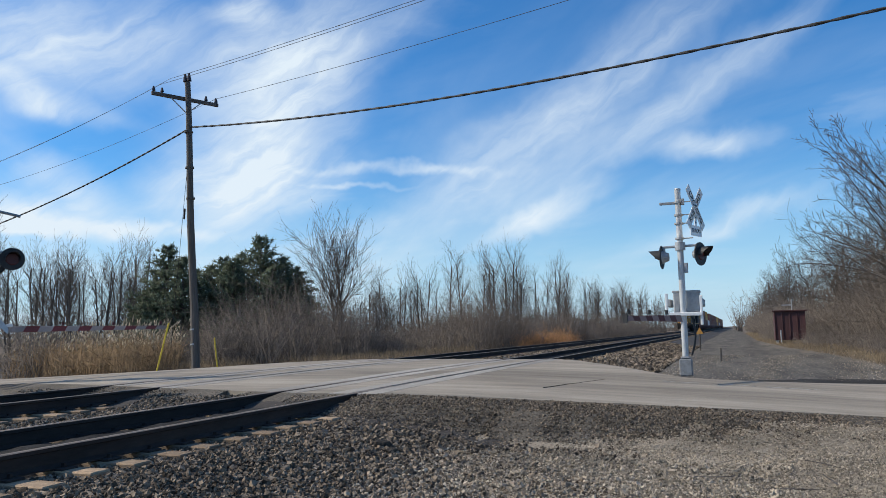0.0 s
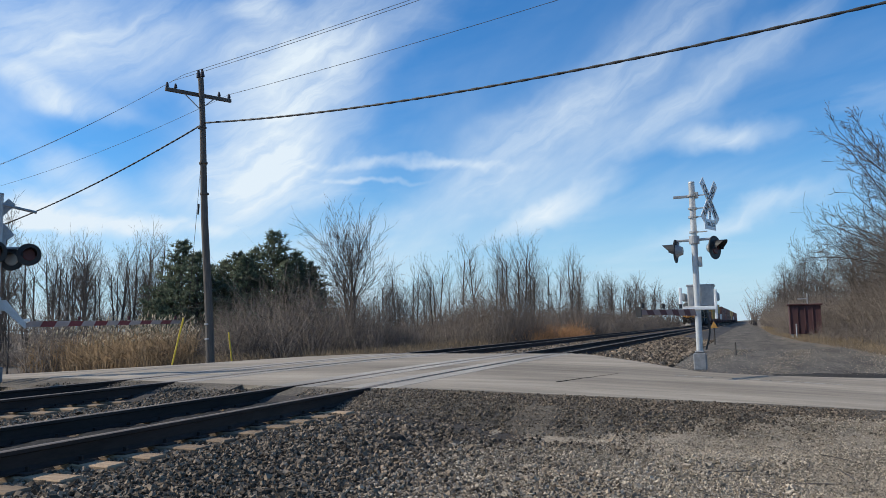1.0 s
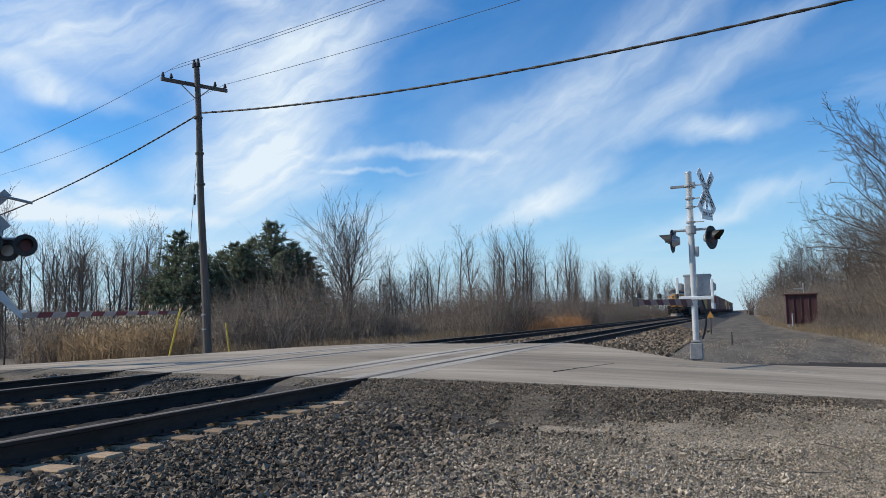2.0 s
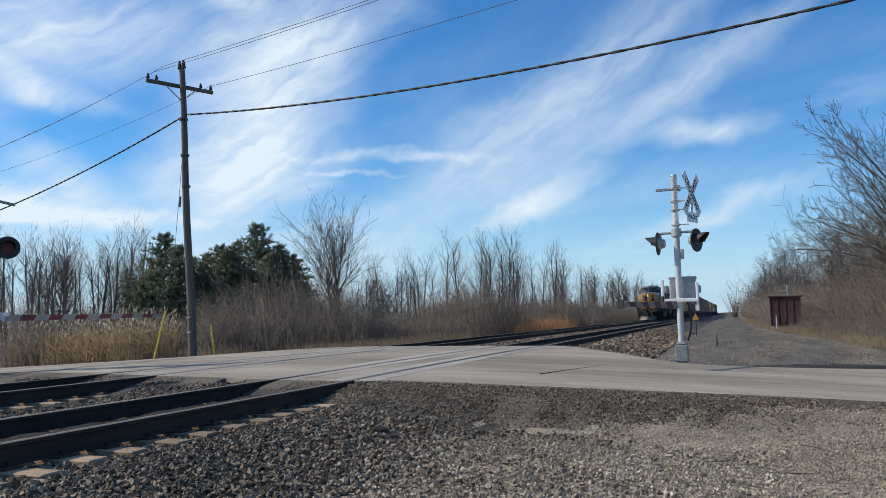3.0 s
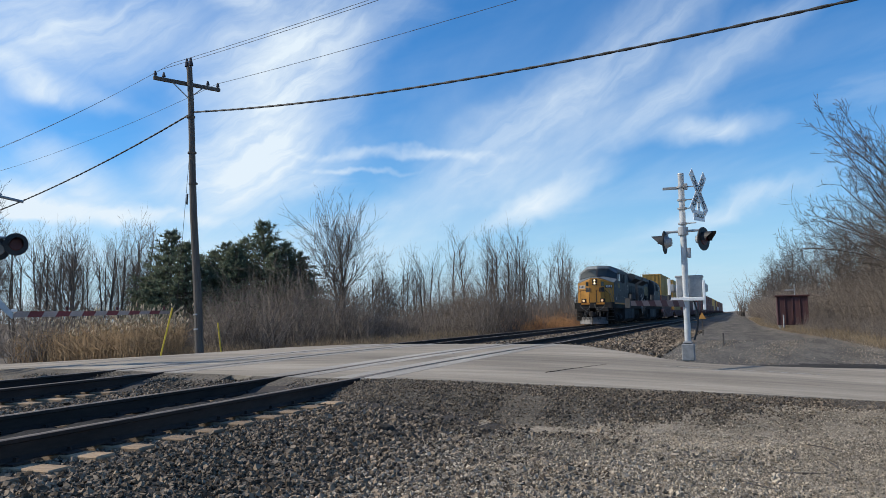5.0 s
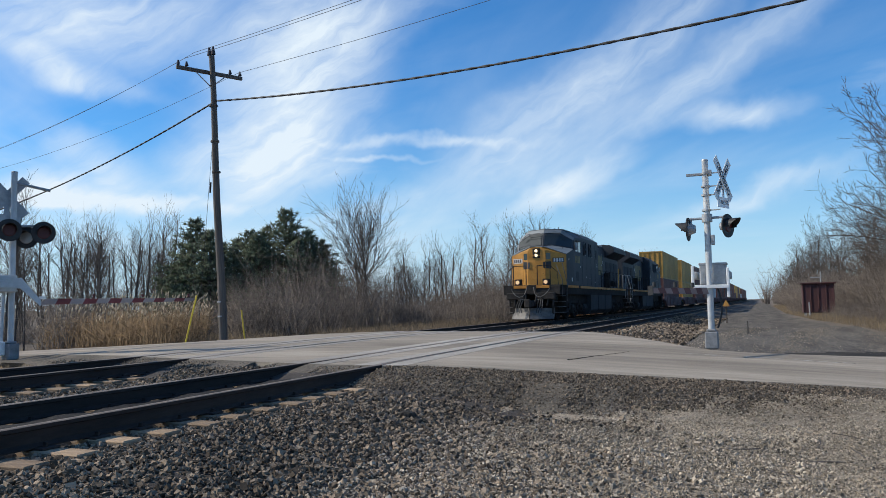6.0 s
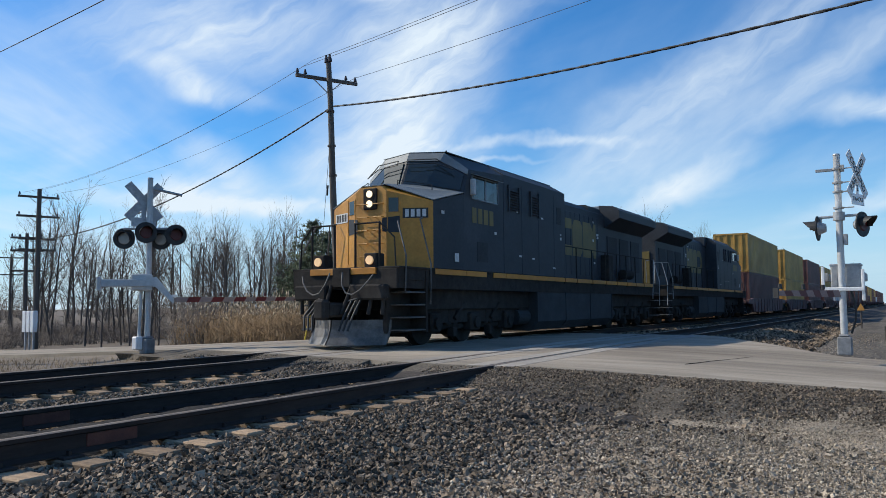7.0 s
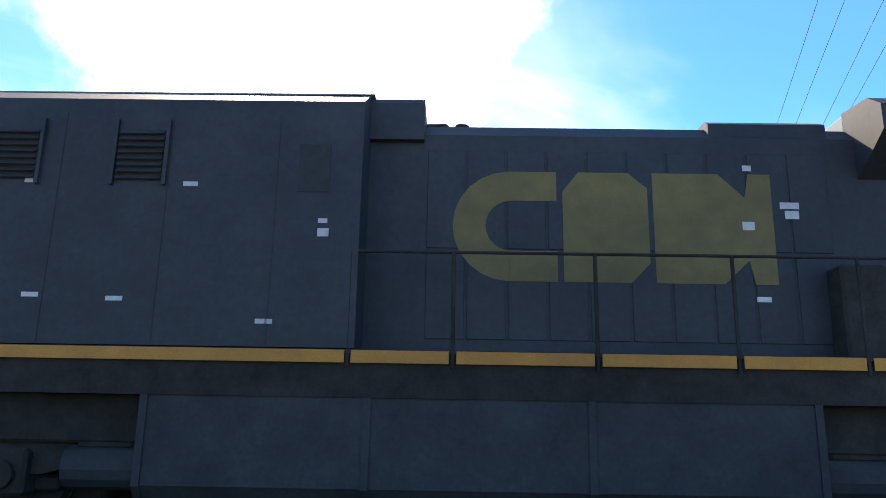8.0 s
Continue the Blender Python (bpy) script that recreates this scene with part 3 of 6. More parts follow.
        plate(bm, [(x - w, y - q, z0), (x + w * 0.7, y - q * rng.uniform(0.3, 1), z1), (x + w, y + q, z1), (x - w * 0.6, y + q * rng.uniform(0.3, 1), z0)], 0.012)
        part("edge_line", bm, "worn_line", road, "worn pale flake of edge line")


build_road()


# ---- tracks ----
RAIL_PROFILE = [(-.075, 0), (.075, 0), (.075, .012), (.012, .035), (.012, .125), (.037, .135), (.037, .163), (.019, .17), (-.019, .17), (-.037, .163), (-.037, .135), (-.012, .125), (-.012, .035), (-.075, .012)]


def build_tracks():
    rng = random.Random(11)
    tie = plate_mesh = None
    for c, which in zip(TRACKS, ("nearer of two mainline tracks", "mainline track that carries the train")):
        track = base("railway_track", pose(c, 0, RAIL_Z), "steel rails on timber ties, " + which, "railway track", "railway tracks")
        for side in (-GAUGE, GAUGE):
            bm = B()
            loft(bm, [[(side + x, y, z * 1.15 - 0.1955) for x, z in RAIL_PROFILE] for y in (-60, 0, 60, 700)])
            for f in bm.faces:
                if f.calc_center_median().z > -0.0045:
                    f.material_index = 1
            part("rail", bm, ["rail", "railhead"], track, "dark rusty rail with a bright worn head")
        if c == TRACKS[0]:
            for y, side in ((4.15, GAUGE), (4.5, -GAUGE), (-3.4, GAUGE), (-3.0, -GAUGE)):
                bm = B()
                for s in (-1, 1):
                    box(bm, side + s * 0.013 - 0.012, side + s * 0.013 + 0.012, y - 0.24, y + 0.24, -0.16, -0.055, 0.006)
                part("joint_bar", bm, "rust", track, "rust-red joint bar")
        places = [y + 0.02 * rng.uniform(-1, 1) for y in np.arange(-9, 10.8, 0.53)] + [y for y in np.arange(25.4, 60, 0.53)]
        for y in places:
            m = pose(0.06 * rng.uniform(-1, 1), y, -0.205 - 0.008 * rng.random(), 0, 0, rng.uniform(-1.2, 1.2))
            if tie is None:
                bm = B()
                box(bm, -1.3, 1.3, -0.115, 0.115, -0.17, 0.0, 0.012)
                tie = part("tie", bm, "tie", track)
                tie.matrix_basis = m
            else:
                shared("tie", tie, m, track)
            for side in (-GAUGE, GAUGE):
                if plate_mesh is None:
                    bm = B()
                    box(bm, -0.17, 0.17, -0.09, 0.09, -0.008, 0.012, 0.004)
                    for u in (-0.095, 0.095):
                        box(bm, u - 0.02, u + 0.02, -0.012, 0.012, 0.01, 0.05)
                    plate_mesh = part("tie_plate", bm, "rail", track)
                    plate_mesh.matrix_basis = pose(side, y, -0.2)
                elif -9 < y < 11:
                    shared("tie_plate", plate_mesh, pose(side, y, -0.2), track)
        rs = np.random.RandomState(8)
        # dark sheet between the rails: oily ballast with rail shade painted in
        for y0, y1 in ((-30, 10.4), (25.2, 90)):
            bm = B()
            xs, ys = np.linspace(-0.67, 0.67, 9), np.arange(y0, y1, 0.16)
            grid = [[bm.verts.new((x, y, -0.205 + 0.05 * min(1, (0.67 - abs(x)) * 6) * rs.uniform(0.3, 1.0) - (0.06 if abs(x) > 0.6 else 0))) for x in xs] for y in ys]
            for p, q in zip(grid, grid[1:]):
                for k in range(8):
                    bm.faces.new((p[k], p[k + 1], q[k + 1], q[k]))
            part("crib_ballast", bm, "oil", track, "ballast between the rails, darkened for oil and rail shade")
        bm = B()
        for y in np.arange(60.4, 220, 0.53):
            box(bm, -1.3, 1.3, y - 0.115, y + 0.115, -0.36, -0.196)
        tagged(part("far_ties", bm, "tie", track), kind="stuff")


build_tracks()


# ---- crossing signals ----
def text_part(words, size, m, mat, parent):
    c = bpy.data.curves.new("lettering", "FONT")
    c.body, c.size, c.extrude, c.align_x, c.align_y = words, size, 0.002, "CENTER", "CENTER"
    c.materials.append(M[mat])
    o = new("lettering", c)
    o.parent, o.matrix_basis = parent, m
    return o


def flasher(parent, pos, yaw, lens="lens"):
    """A round flashing light; it faces its own -Y before the turn yaw."""
    m = pose(*pos, 0, 0, yaw)
    bm = B()
    tube(bm, (0, 0.012, 0), (0, -0.012, 0), 0.27, n=28)
    disc = part("background_disc", bm, "black", parent, "black round background of a light")
    disc.matrix_basis = m
    bm = B()
    tube(bm, (0, 0.01, 0), (0, 0.16, 0), 0.15, 0.09, n=16)
    part("housing", bm, "galv", disc)
    bm = B()
    tube(bm, (0, -0.012, 0), (0, -0.03, 0), 0.15, 0.13, n=20)
    part("lens", bm, lens, disc, "unlit dark red lens" if lens == "lens" else "dull grey lens")
    bm = B()
    rows = []
    for k in range(15):
        a = math.radians(-15 + 15 * k)
        l = 0.30 * (0.45 + 0.55 * max(0, math.sin(a)))
        c, s = math.cos(a), math.sin(a)
        rows.append([(0.165 * c, -0.01, 0.165 * s), (0.16 * c, -l, 0.16 * s), (0.154 * c, -l, 0.154 * s), (0.158 * c, -0.01, 0.158 * s)])
    loft(bm, rows)
    part("hood", bm, "black", disc)


def crossbuck(parent, pos, facing, lettered):
    """Two crossed blades facing the heading `facing` degrees from +X."""
    m = pose(*pos, 90, 0, facing + 90)
    for k, (turn, words) in enumerate(((48, "RAILROAD"), (-48, "CROSSING"))):
        bm = B()
        box(bm, -0.60, 0.60, -0.11, 0.11, -0.006 + k * 0.014, 0.006 + k * 0.014, 0.003)
        blade = part("blade", bm, "white" if lettered else "galv", parent, "white crossbuck blade with black letters" if lettered else "bare metal back of a crossbuck blade")
        blade.matrix_basis = m @ pose(0, 0, 0, 0, 0, turn)
        if lettered:
            text_part(words, 0.19, pose(0, 0, 0.01 + k * 0.014), "black", blade)
    bm = B()
    box(bm, -0.06, 0.06, -0.42, -0.17, -0.006, 0.006)
    box(bm, -0.30, 0.30, -0.66, -0.42, -0.006, 0.006, 0.002)
    sign = part("tracks_sign", bm, "white" if lettered else "galv", parent, "small sign plate below the crossbuck")
    sign.matrix_basis = m
    if lettered:
        text_part("2", 0.20, pose(0, -0.30, 0.008), "black", sign)
        text_part("TRACKS", 0.13, pose(0, -0.54, 0.008), "black", sign)


def gate_arm(parent, p, q, dull=False, pitch=0.41):
    """A striped boom from p to q, of red and white lengths."""
    p, q = Vector(p), Vector(q)
    d = (q - p).normalized()
    side = Vector((-d.y, d.x, 0)).normalized()
    length = (q - p).length
    n = int(length / pitch)
    up = Vector((0, 0, 1))
    for k in range(n):
        a, b = p + d * (length * k / n), p + d * (length * (k + 1) / n)
        h0, h1 = 0.075 - 0.025 * k / n, 0.075 - 0.025 * (k + 1) / n
        sl = 0.03
        bm = B()
        loft(bm, [[a - side * sl / 2 - up * h0, a + side * sl / 2 - up * h0, a + side * sl / 2 + up * h0 + d * 0.10, a - side * sl / 2 + up * h0 + d * 0.10],
                  [b - side * sl / 2 - up * h1, b + side * sl / 2 - up * h1, b + side * sl / 2 + up * h1 + d * 0.10, b - side * sl / 2 + up * h1 + d * 0.10]])
        part("boom_stripe", bm, ("boom_dark" if dull else "boom_red") if k % 2 else ("boom_grey" if dull else "boom_white"), parent, "red stripe of the boom" if k % 2 else "white stripe of the boom")
    for f in (0.3, 0.62, 0.97):
        c = p + d * (length * f) + up * 0.08
        bm = B()
        tube(bm, c, c + up * 0.10, 0.04, 0.035, n=10)
        part("boom_light", bm, "black" if dull else "lens", parent, "small boom light")


def mast_parts(s, height, r=0.072):
    bm = B()
    tube(bm, (0, 0, 0.05), (0, 0, height), r, r * 0.95, n=20)
    tube(bm, (0, 0, height), (0, 0, height + 0.03), r * 1.06, r * 0.9, n=20)
    part("mast", bm, "silver", s, "silver-painted steel mast", smooth=False)
    bm = B()
    box(bm, -0.14, 0.14, -0.14, 0.14, -0.1, 0.28, 0.02)
    box(bm, -0.11, 0.11, -0.11, 0.11, 0.28, 0.34, 0.03)
    part("base_box", bm, "cast", s, "grey cast junction base")


def build_right_signal():
    s = base("crossing_signal", pose(-1.1, 18.45, 0.55), "silver railroad crossing signal with lettered crossbuck and lowered gate", "crossing signal", "crossing signals")
    mast_parts(s, 4.2)
    for z in (3.9, 3.6, 3.4, 3.05):
        bm = B()
        tube(bm, (0, 0, z - 0.02), (0, 0, z + 0.02), 0.105, n=16)
        tube(bm, (0.08, -0.02, z), (0.30, -0.05, z), 0.014, n=6)
        part("sign_bracket", bm, "galv", s)
    bm = B()
    box(bm, -0.42, -0.06, -0.03, 0.03, 3.86, 3.92, 0.008)
    box(bm, 0.06, 0.14, -0.06, 0.06, 3.84, 3.98, 0.01)
    part("top_bracket", bm, "galv", s)
    crossbuck(s, (0.37, -0.06, 3.74), -21, True)
    bm = B()
    pipe(bm, [(-0.40, 0, 2.86), (0.40, 0, 2.88)], 0.03, 10)
    tube(bm, (0, 0, 2.78), (0, 0, 2.96), 0.115, n=16)
    tube(bm, (-0.36, 0, 2.88), (-0.36, 0, 2.66), 0.028, n=8)
    tube(bm, (0.38, 0, 2.88), (0.38, 0, 2.66), 0.028, n=8)
    part("light_arm", bm, "galv", s)
    flasher(s, (-0.42, 0.0, 2.63), -96)
    flasher(s, (0.44, -0.03, 2.67), 64)
    bm = B()
    box(bm, 0.07, 0.15, -0.06, 0.06, 2.25, 2.48, 0.01)
    part("terminal_box", bm, "galv", s)
    bm = B()
    box(bm, -0.22, 0.36, 0.10, 0.55, 1.33, 1.83, 0.025)
    box(bm, -0.24, 0.38, 0.09, 0.56, 1.80, 1.85, 0.012)
    part("gate_mechanism", bm, "galv", s, "grey steel gate mechanism housing")
    bm = B()
    box(bm, -0.34, 0.42, -0.13, -0.07, 1.26, 1.34, 0.01)
    part("gate_yoke", bm, "white", s, "white gate yoke across the mast")
    for x, z0, z1 in ((-0.36, 1.30, 1.78), (0.40, 1.05, 1.72)):
        bm = B()
        box(bm, x - 0.03, x + 0.03, -0.10, 0.02, z0, z1, 0.01, pose(0, 0, 0))
        part("support_arm", bm, "white", s, "white gate support arm")
    for x in (-0.33, 0.40):
        bm = B()
        box(bm, x - 0.05, x + 0.05, 0.25, 1.05, 1.48, 1.66, 0.02)
        part("counterweight", bm, "galv", s)
    bm = B()
    pts = [(0.12, 0.02, 1.35 - 0.01 * k) if k == 0 else (0.14 + 0.10 * math.sin(k / 9 * math.pi), 0.02, 1.35 - 0.11 * k) for k in range(10)]
    pipe(bm, pts, 0.022, 8)
    part("cable_conduit", bm, "black", s)
    gate_arm(s, (-0.02, -0.30, 1.20), (-0.92, -2.75, 1.20), True, 0.29)
    bm = B()
    plate(bm, [(-1.0, -2.86, 1.11), (-0.90, -2.89, 1.11), (-0.90, -2.89, 1.30), (-1.0, -2.86, 1.30)], 0.04)
    part("boom_end", bm, "black", s, "black end cap of the boom")


def build_left_signal():
    s = base("crossing_signal", pose(-16.6, 12.95, 0.50), "silver crossing signal with four flashers and lowered striped gate", "crossing signal", "crossing signals")
    mast_parts(s, 4.4)
    ax = Vector((0.62, 0.79, 0))           # across the signal's width
    nx = Vector((-0.79, 0.62, 0))
    bm = B()
    pipe(bm, [ax * 0.05 + Vector((0, 0, 4.15)), ax * 0.78 + Vector((0, 0, 4.0))], 0.035, 8)
    part("bell_arm", bm, "galv", s)
    crossbuck(s, (-0.16 - 0.05, 0.04 - 0.06, 3.82), 148, False)
    bm = B()
    pipe(bm, [ax * -0.62 + Vector((0, 0, 3.08)), ax * 0.66 + Vector((0, 0, 3.12))], 0.032, 10)
    tube(bm, (0, 0, 3.0), (0, 0, 3.2), 0.115, n=16)
    part("light_arm", bm, "galv", s)
    for k, (a, z, off, yaw, lens) in enumerate(((-0.60, 2.84, 0.10, -40, "grey_lens"), (-0.08, 2.98, -0.22, -52, "lens"), (0.28, 2.84, 0.12, -40, "grey_lens"), (0.64, 2.94, -0.20, -52, "lens"))):
        q = ax * a + nx * off
        flasher(s, (q.x, q.y, z), yaw + 110 if lens == "lens" else yaw + 80, lens)
    rot = pose(0, 0, 0, 0, 0, math.degrees(math.atan2(0.79, 0.62)))
    bm = B()
    box(bm, -0.42, 0.10, -0.28, 0.14, 1.50, 1.92, 0.03, rot)
    part("gate_mechanism", bm, "silver", s, "silver gate mechanism housing")
    for off in (-0.34, 0.2):
        bm = B()
        plate(bm, [tuple(rot @ Vector(v)) for v in ((-0.10, off, 1.62), (0.18, off, 1.60), (0.62, off, 1.16), (0.62, off, 1.30), (0.20, off, 1.84), (-0.10, off, 1.84))], 0.02)
        box(bm, -1.15, -0.05, off - 0.02, off + 0.02, 1.60, 1.78, 0.01, rot)
        box(bm, -1.20, -1.10, off - 0.03, off + 0.03, 1.50, 1.85, 0.01, rot)
        part("support_arm", bm, "silver", s, "silver gate arm bracket with counterweight")
    bm = B()
    box(bm, 0.58, 0.72, -0.04, 0.04, 1.33, 1.40, 0.01, rot)
    part("adapter_light", bm, "white", s)
    bm = B()
    pipe(bm, [(-0.1, -0.14, 1.5), (-0.12, -0.16, 0.3)], 0.04, 8)
    part("conduit", bm, "silver", s)
    bm = B()
    box(bm, -0.20, 0.0, -0.32, -0.12, 0.0, 0.34, 0.03)
    part("foot_box", bm, "white", s, "white junction box at the foot")
    gate_arm(s, (ax.x * 0.6, ax.y * 0.6, 1.27), (0.25, 6.0, 1.32))


build_right_signal()
build_left_signal()


# ---- poles and wires ----
def insulator(bm, x, y, z, h=0.22, r=0.07):
    tube(bm, (x, y, z), (x, y, z + h * 0.3), r * 0.4, n=8)
    tube(bm, (x, y, z + h * 0.25), (x, y, z + h * 0.6), r, r * 0.8, n=10)
    tube(bm, (x, y, z + h * 0.6), (x, y, z + h), r * 0.75, r * 0.45, n=10)


def utility_pole(x, y, top, r, label, arms=(), lean=0.0, yaw=0.0, boxes=False):
    z0 = float(land(x, y)) - 0.1
    s = base("utility_pole", pose(x, y, z0, 0, lean, 0), label, "utility pole", "utility poles")
    h = top - z0
    bm = B()
    n = 8
    loft(bm, [[((r * (1.25 - 0.45 * k / n)) * math.cos(a) + 0.03 * math.sin(k * 1.1 + x), (r * (1.25 - 0.45 * k / n)) * math.sin(a), h * k / n) for a in np.linspace(0, 2 * math.pi, 12, endpoint=False)] for k in range(n + 1)])
    part("shaft", bm, "pole", s, "weathered grey-brown timber shaft")
    turn = pose(0, 0, 0, 0, 0, yaw)
    for down, half, pins in arms:
        z = h - down
        bm = B()
        box(bm, -half, half, r * 0.8, r * 0.8 + 0.1, z - 0.07, z + 0.07, 0.01, turn)
        part("crossarm", bm, "pole", s, "timber crossarm")
        for sgn in (-1, 1):
            bm = B()
            a, b = turn @ Vector((sgn * half * 0.45, r, z - 0.06)), turn @ Vector((0, r, z - half * 0.42))
            tube(bm, a, b, 0.022, n=6)
            part("brace", bm, "galv", s)
        for px in pins:
            bm = B()
            v = turn @ Vector((px, r + 0.03, z + 0.06))
            insulator(bm, v.x, v.y, v.z)
            part("insulator", bm, "porcelain", s, "dark brown insulator")
    return s, h


def line(name, p, q, sag, r, label, twist=False):
    c = bpy.data.curves.new(name, "CURVE")
    c.dimensions, c.bevel_depth, c.bevel_resolution = "3D", r, 1
    n = 40
    p, q = Vector(p), Vector(q)
    rows = [[p.lerp(q, k / n) - Vector((0, 0, 4 * sag * (k / n) * (1 - k / n))) for k in range(n + 1)]]
    if twist:
        n = 500
        d = (q - p).normalized()
        side = Vector((-d.y, d.x, 0)).normalized()
        rows = []
        for ph in (0, math.pi):
            rows.append([p.lerp(q, k / n) - Vector((0, 0, 4 * sag * (k / n) * (1 - k / n))) + (side * math.cos(k * 0.6 + ph) + Vector((0, 0, 1)) * math.sin(k * 0.6 + ph)) * r * 0.5 for k in range(n + 1)])
    for row in rows:
        sp = c.splines.new("POLY")
        sp.points.add(len(row) - 1)
        for pt, v in zip(sp.points, row):
            pt.co = (*v, 1)
    c.materials.append(M["wire"])
    return tagged(new(name, c), label, "cable", "overhead lines")


def build_poles():
    s, h = utility_pole(-18.7, 23.4, 11.3, 0.13, "tall leaning weathered timber utility pole with one crossarm", [(0.62, 1.36, (-1.28, -0.95, 0.85, 1.28))], lean=-3.2, yaw=66)
    bm = B()
    insulator(bm, -0.09, 0.0, h - 0.05, 0.42, 0.09)
    insulator(bm, 0.09, 0.0, h - 0.05, 0.42, 0.09)
    part("top_insulator", bm, "porcelain", s)
    for z in (h - 2.0, h - 3.4, h - 4.6, 1.2, 1.75):
        bm = B()
        tube(bm, (0, 0, z), (0, 0, z + 0.06), 0.165, n=14)
        part("band", bm, "pole" if z > 2 else "galv", s)
    bm = B()
    tube(bm, (-0.12, 0, h - 3.4), (-1.6, 0.6, 1.2), 0.008, n=6)
    tube(bm, (-0.34, 0.08, h - 4.9), (-0.42, 0.11, h - 5.3), 0.035, n=8)
    part("guy_wire", bm, "wire", s)
    utility_pole(-17.35, 8.8, 7.15, 0.15, "plain timber stub pole without a crossarm, beside the track")
    utility_pole(-23.6, 11.0, 10.9, 0.13, "tall timber utility pole with a single top crossarm", [(0.25, 1.05, (-0.95, 0.95, -0.4, 0.4))], yaw=72)
    utility_pole(-47.0, 28.3, 9.2, 0.16, "timber pole with two stacked crossarms and three pale cut-outs", [(0.5, 1.2, (-1.1, 0, 1.1)), (1.75, 1.25, (-1.1, 1.1)), (3.2, 1.1, (-1.0, 1.0)), (3.9, 1.1, (-1, 1))], yaw=70)
    for x, y, top, arms in ((-92, 44, 8.5, [(0.5, 1.8, (-1.5, 1.5)), (2.2, 1.6, (-1.4, 1.4))]), (-90, 51, 8.0, [(0.4, 1.6, (-1.4, 1.4)), (2.4, 1.5, (-1.2, 1.2))]), (-52, 30.5, 6.8, [(0.3, 1.0, (-0.9, 0.9)), (1.2, 1.0, (-0.9, 0.9)), (2.6, 1.0, ())]),
                            (-76, 37.5, 8.6, [(0.4, 1.5, (-1.3, 1.3)), (2.0, 1.5, (-1.3, 1.3)), (3.4, 1.3, ())])):
        utility_pole(x, y, top, 0.14, "distant timber utility pole with stacked crossarms", arms, yaw=60)
    s = base("switch_cabinet", pose(-46.2, 27.2, float(land(-46.2, 27.2))), "three pale grey switch boxes on posts by a pole", "electrical cabinet")
    for k in range(3):
        bm = B()
        box(bm, -0.16 + k * 0.42, 0.16 + k * 0.42, -0.15, 0.15, 1.1, 2.4, 0.02)
        part("box_body", bm, "white", s)
        bm = B()
        box(bm, -0.05 + k * 0.42, 0.05 + k * 0.42, -0.05, 0.05, -0.1, 1.1)
        part("post", bm, "galv", s)
    thin = "thin bare overhead power wire"
    for dx, dz in ((-0.95, 0.0), (-0.62, 0.32), (0.92, -0.1)):
        a = Vector((-19.25 + dx * 0.5, 23.4 + dx * 1.1, 10.95 + dz))
        line("power_wire", a, a + Vector((48, -15.4, 0.3)), 0.75, 0.008, thin)
        line("power_wire", a, (-47.0 + dx * 0.5, 28.3 + dx * 0.8, 8.95), 0.8, 0.007, thin)
    line("service_cable", (-19.1, 23.4, 9.5), (29.0, 8.0, 9.6), 1.95, 0.026, "thick twisted black overhead service cable", True)
    line("service_cable", (-19.1, 23.4, 9.5), (-47.0, 28.3, 5.9), 1.0, 0.024, "thick twisted black overhead service cable", True)
    for k, dx in enumerate((-0.95, -0.4, 0.4, 0.95)):
        a = Vector((-23.6 + dx * 0.42, 11.0 + dx * 0.9, 10.95))
        line("power_wire", a, a + Vector((50, -14.5, 0.2)), 0.5, 0.007, thin)
        line("power_wire", a, a + Vector((-50, 22, -2.5)), 0.6, 0.010, thin)
    line("service_cable", (-17.35, 8.8, 6.9), (28, 2.6, 8.4), 0.5, 0.009, "black overhead cable from a stub pole")
    line("service_cable", (-17.35, 8.8, 6.9), (-23.6, 11.0, 6.6), 0.25, 0.009, "black overhead cable from a stub pole")


build_poles()


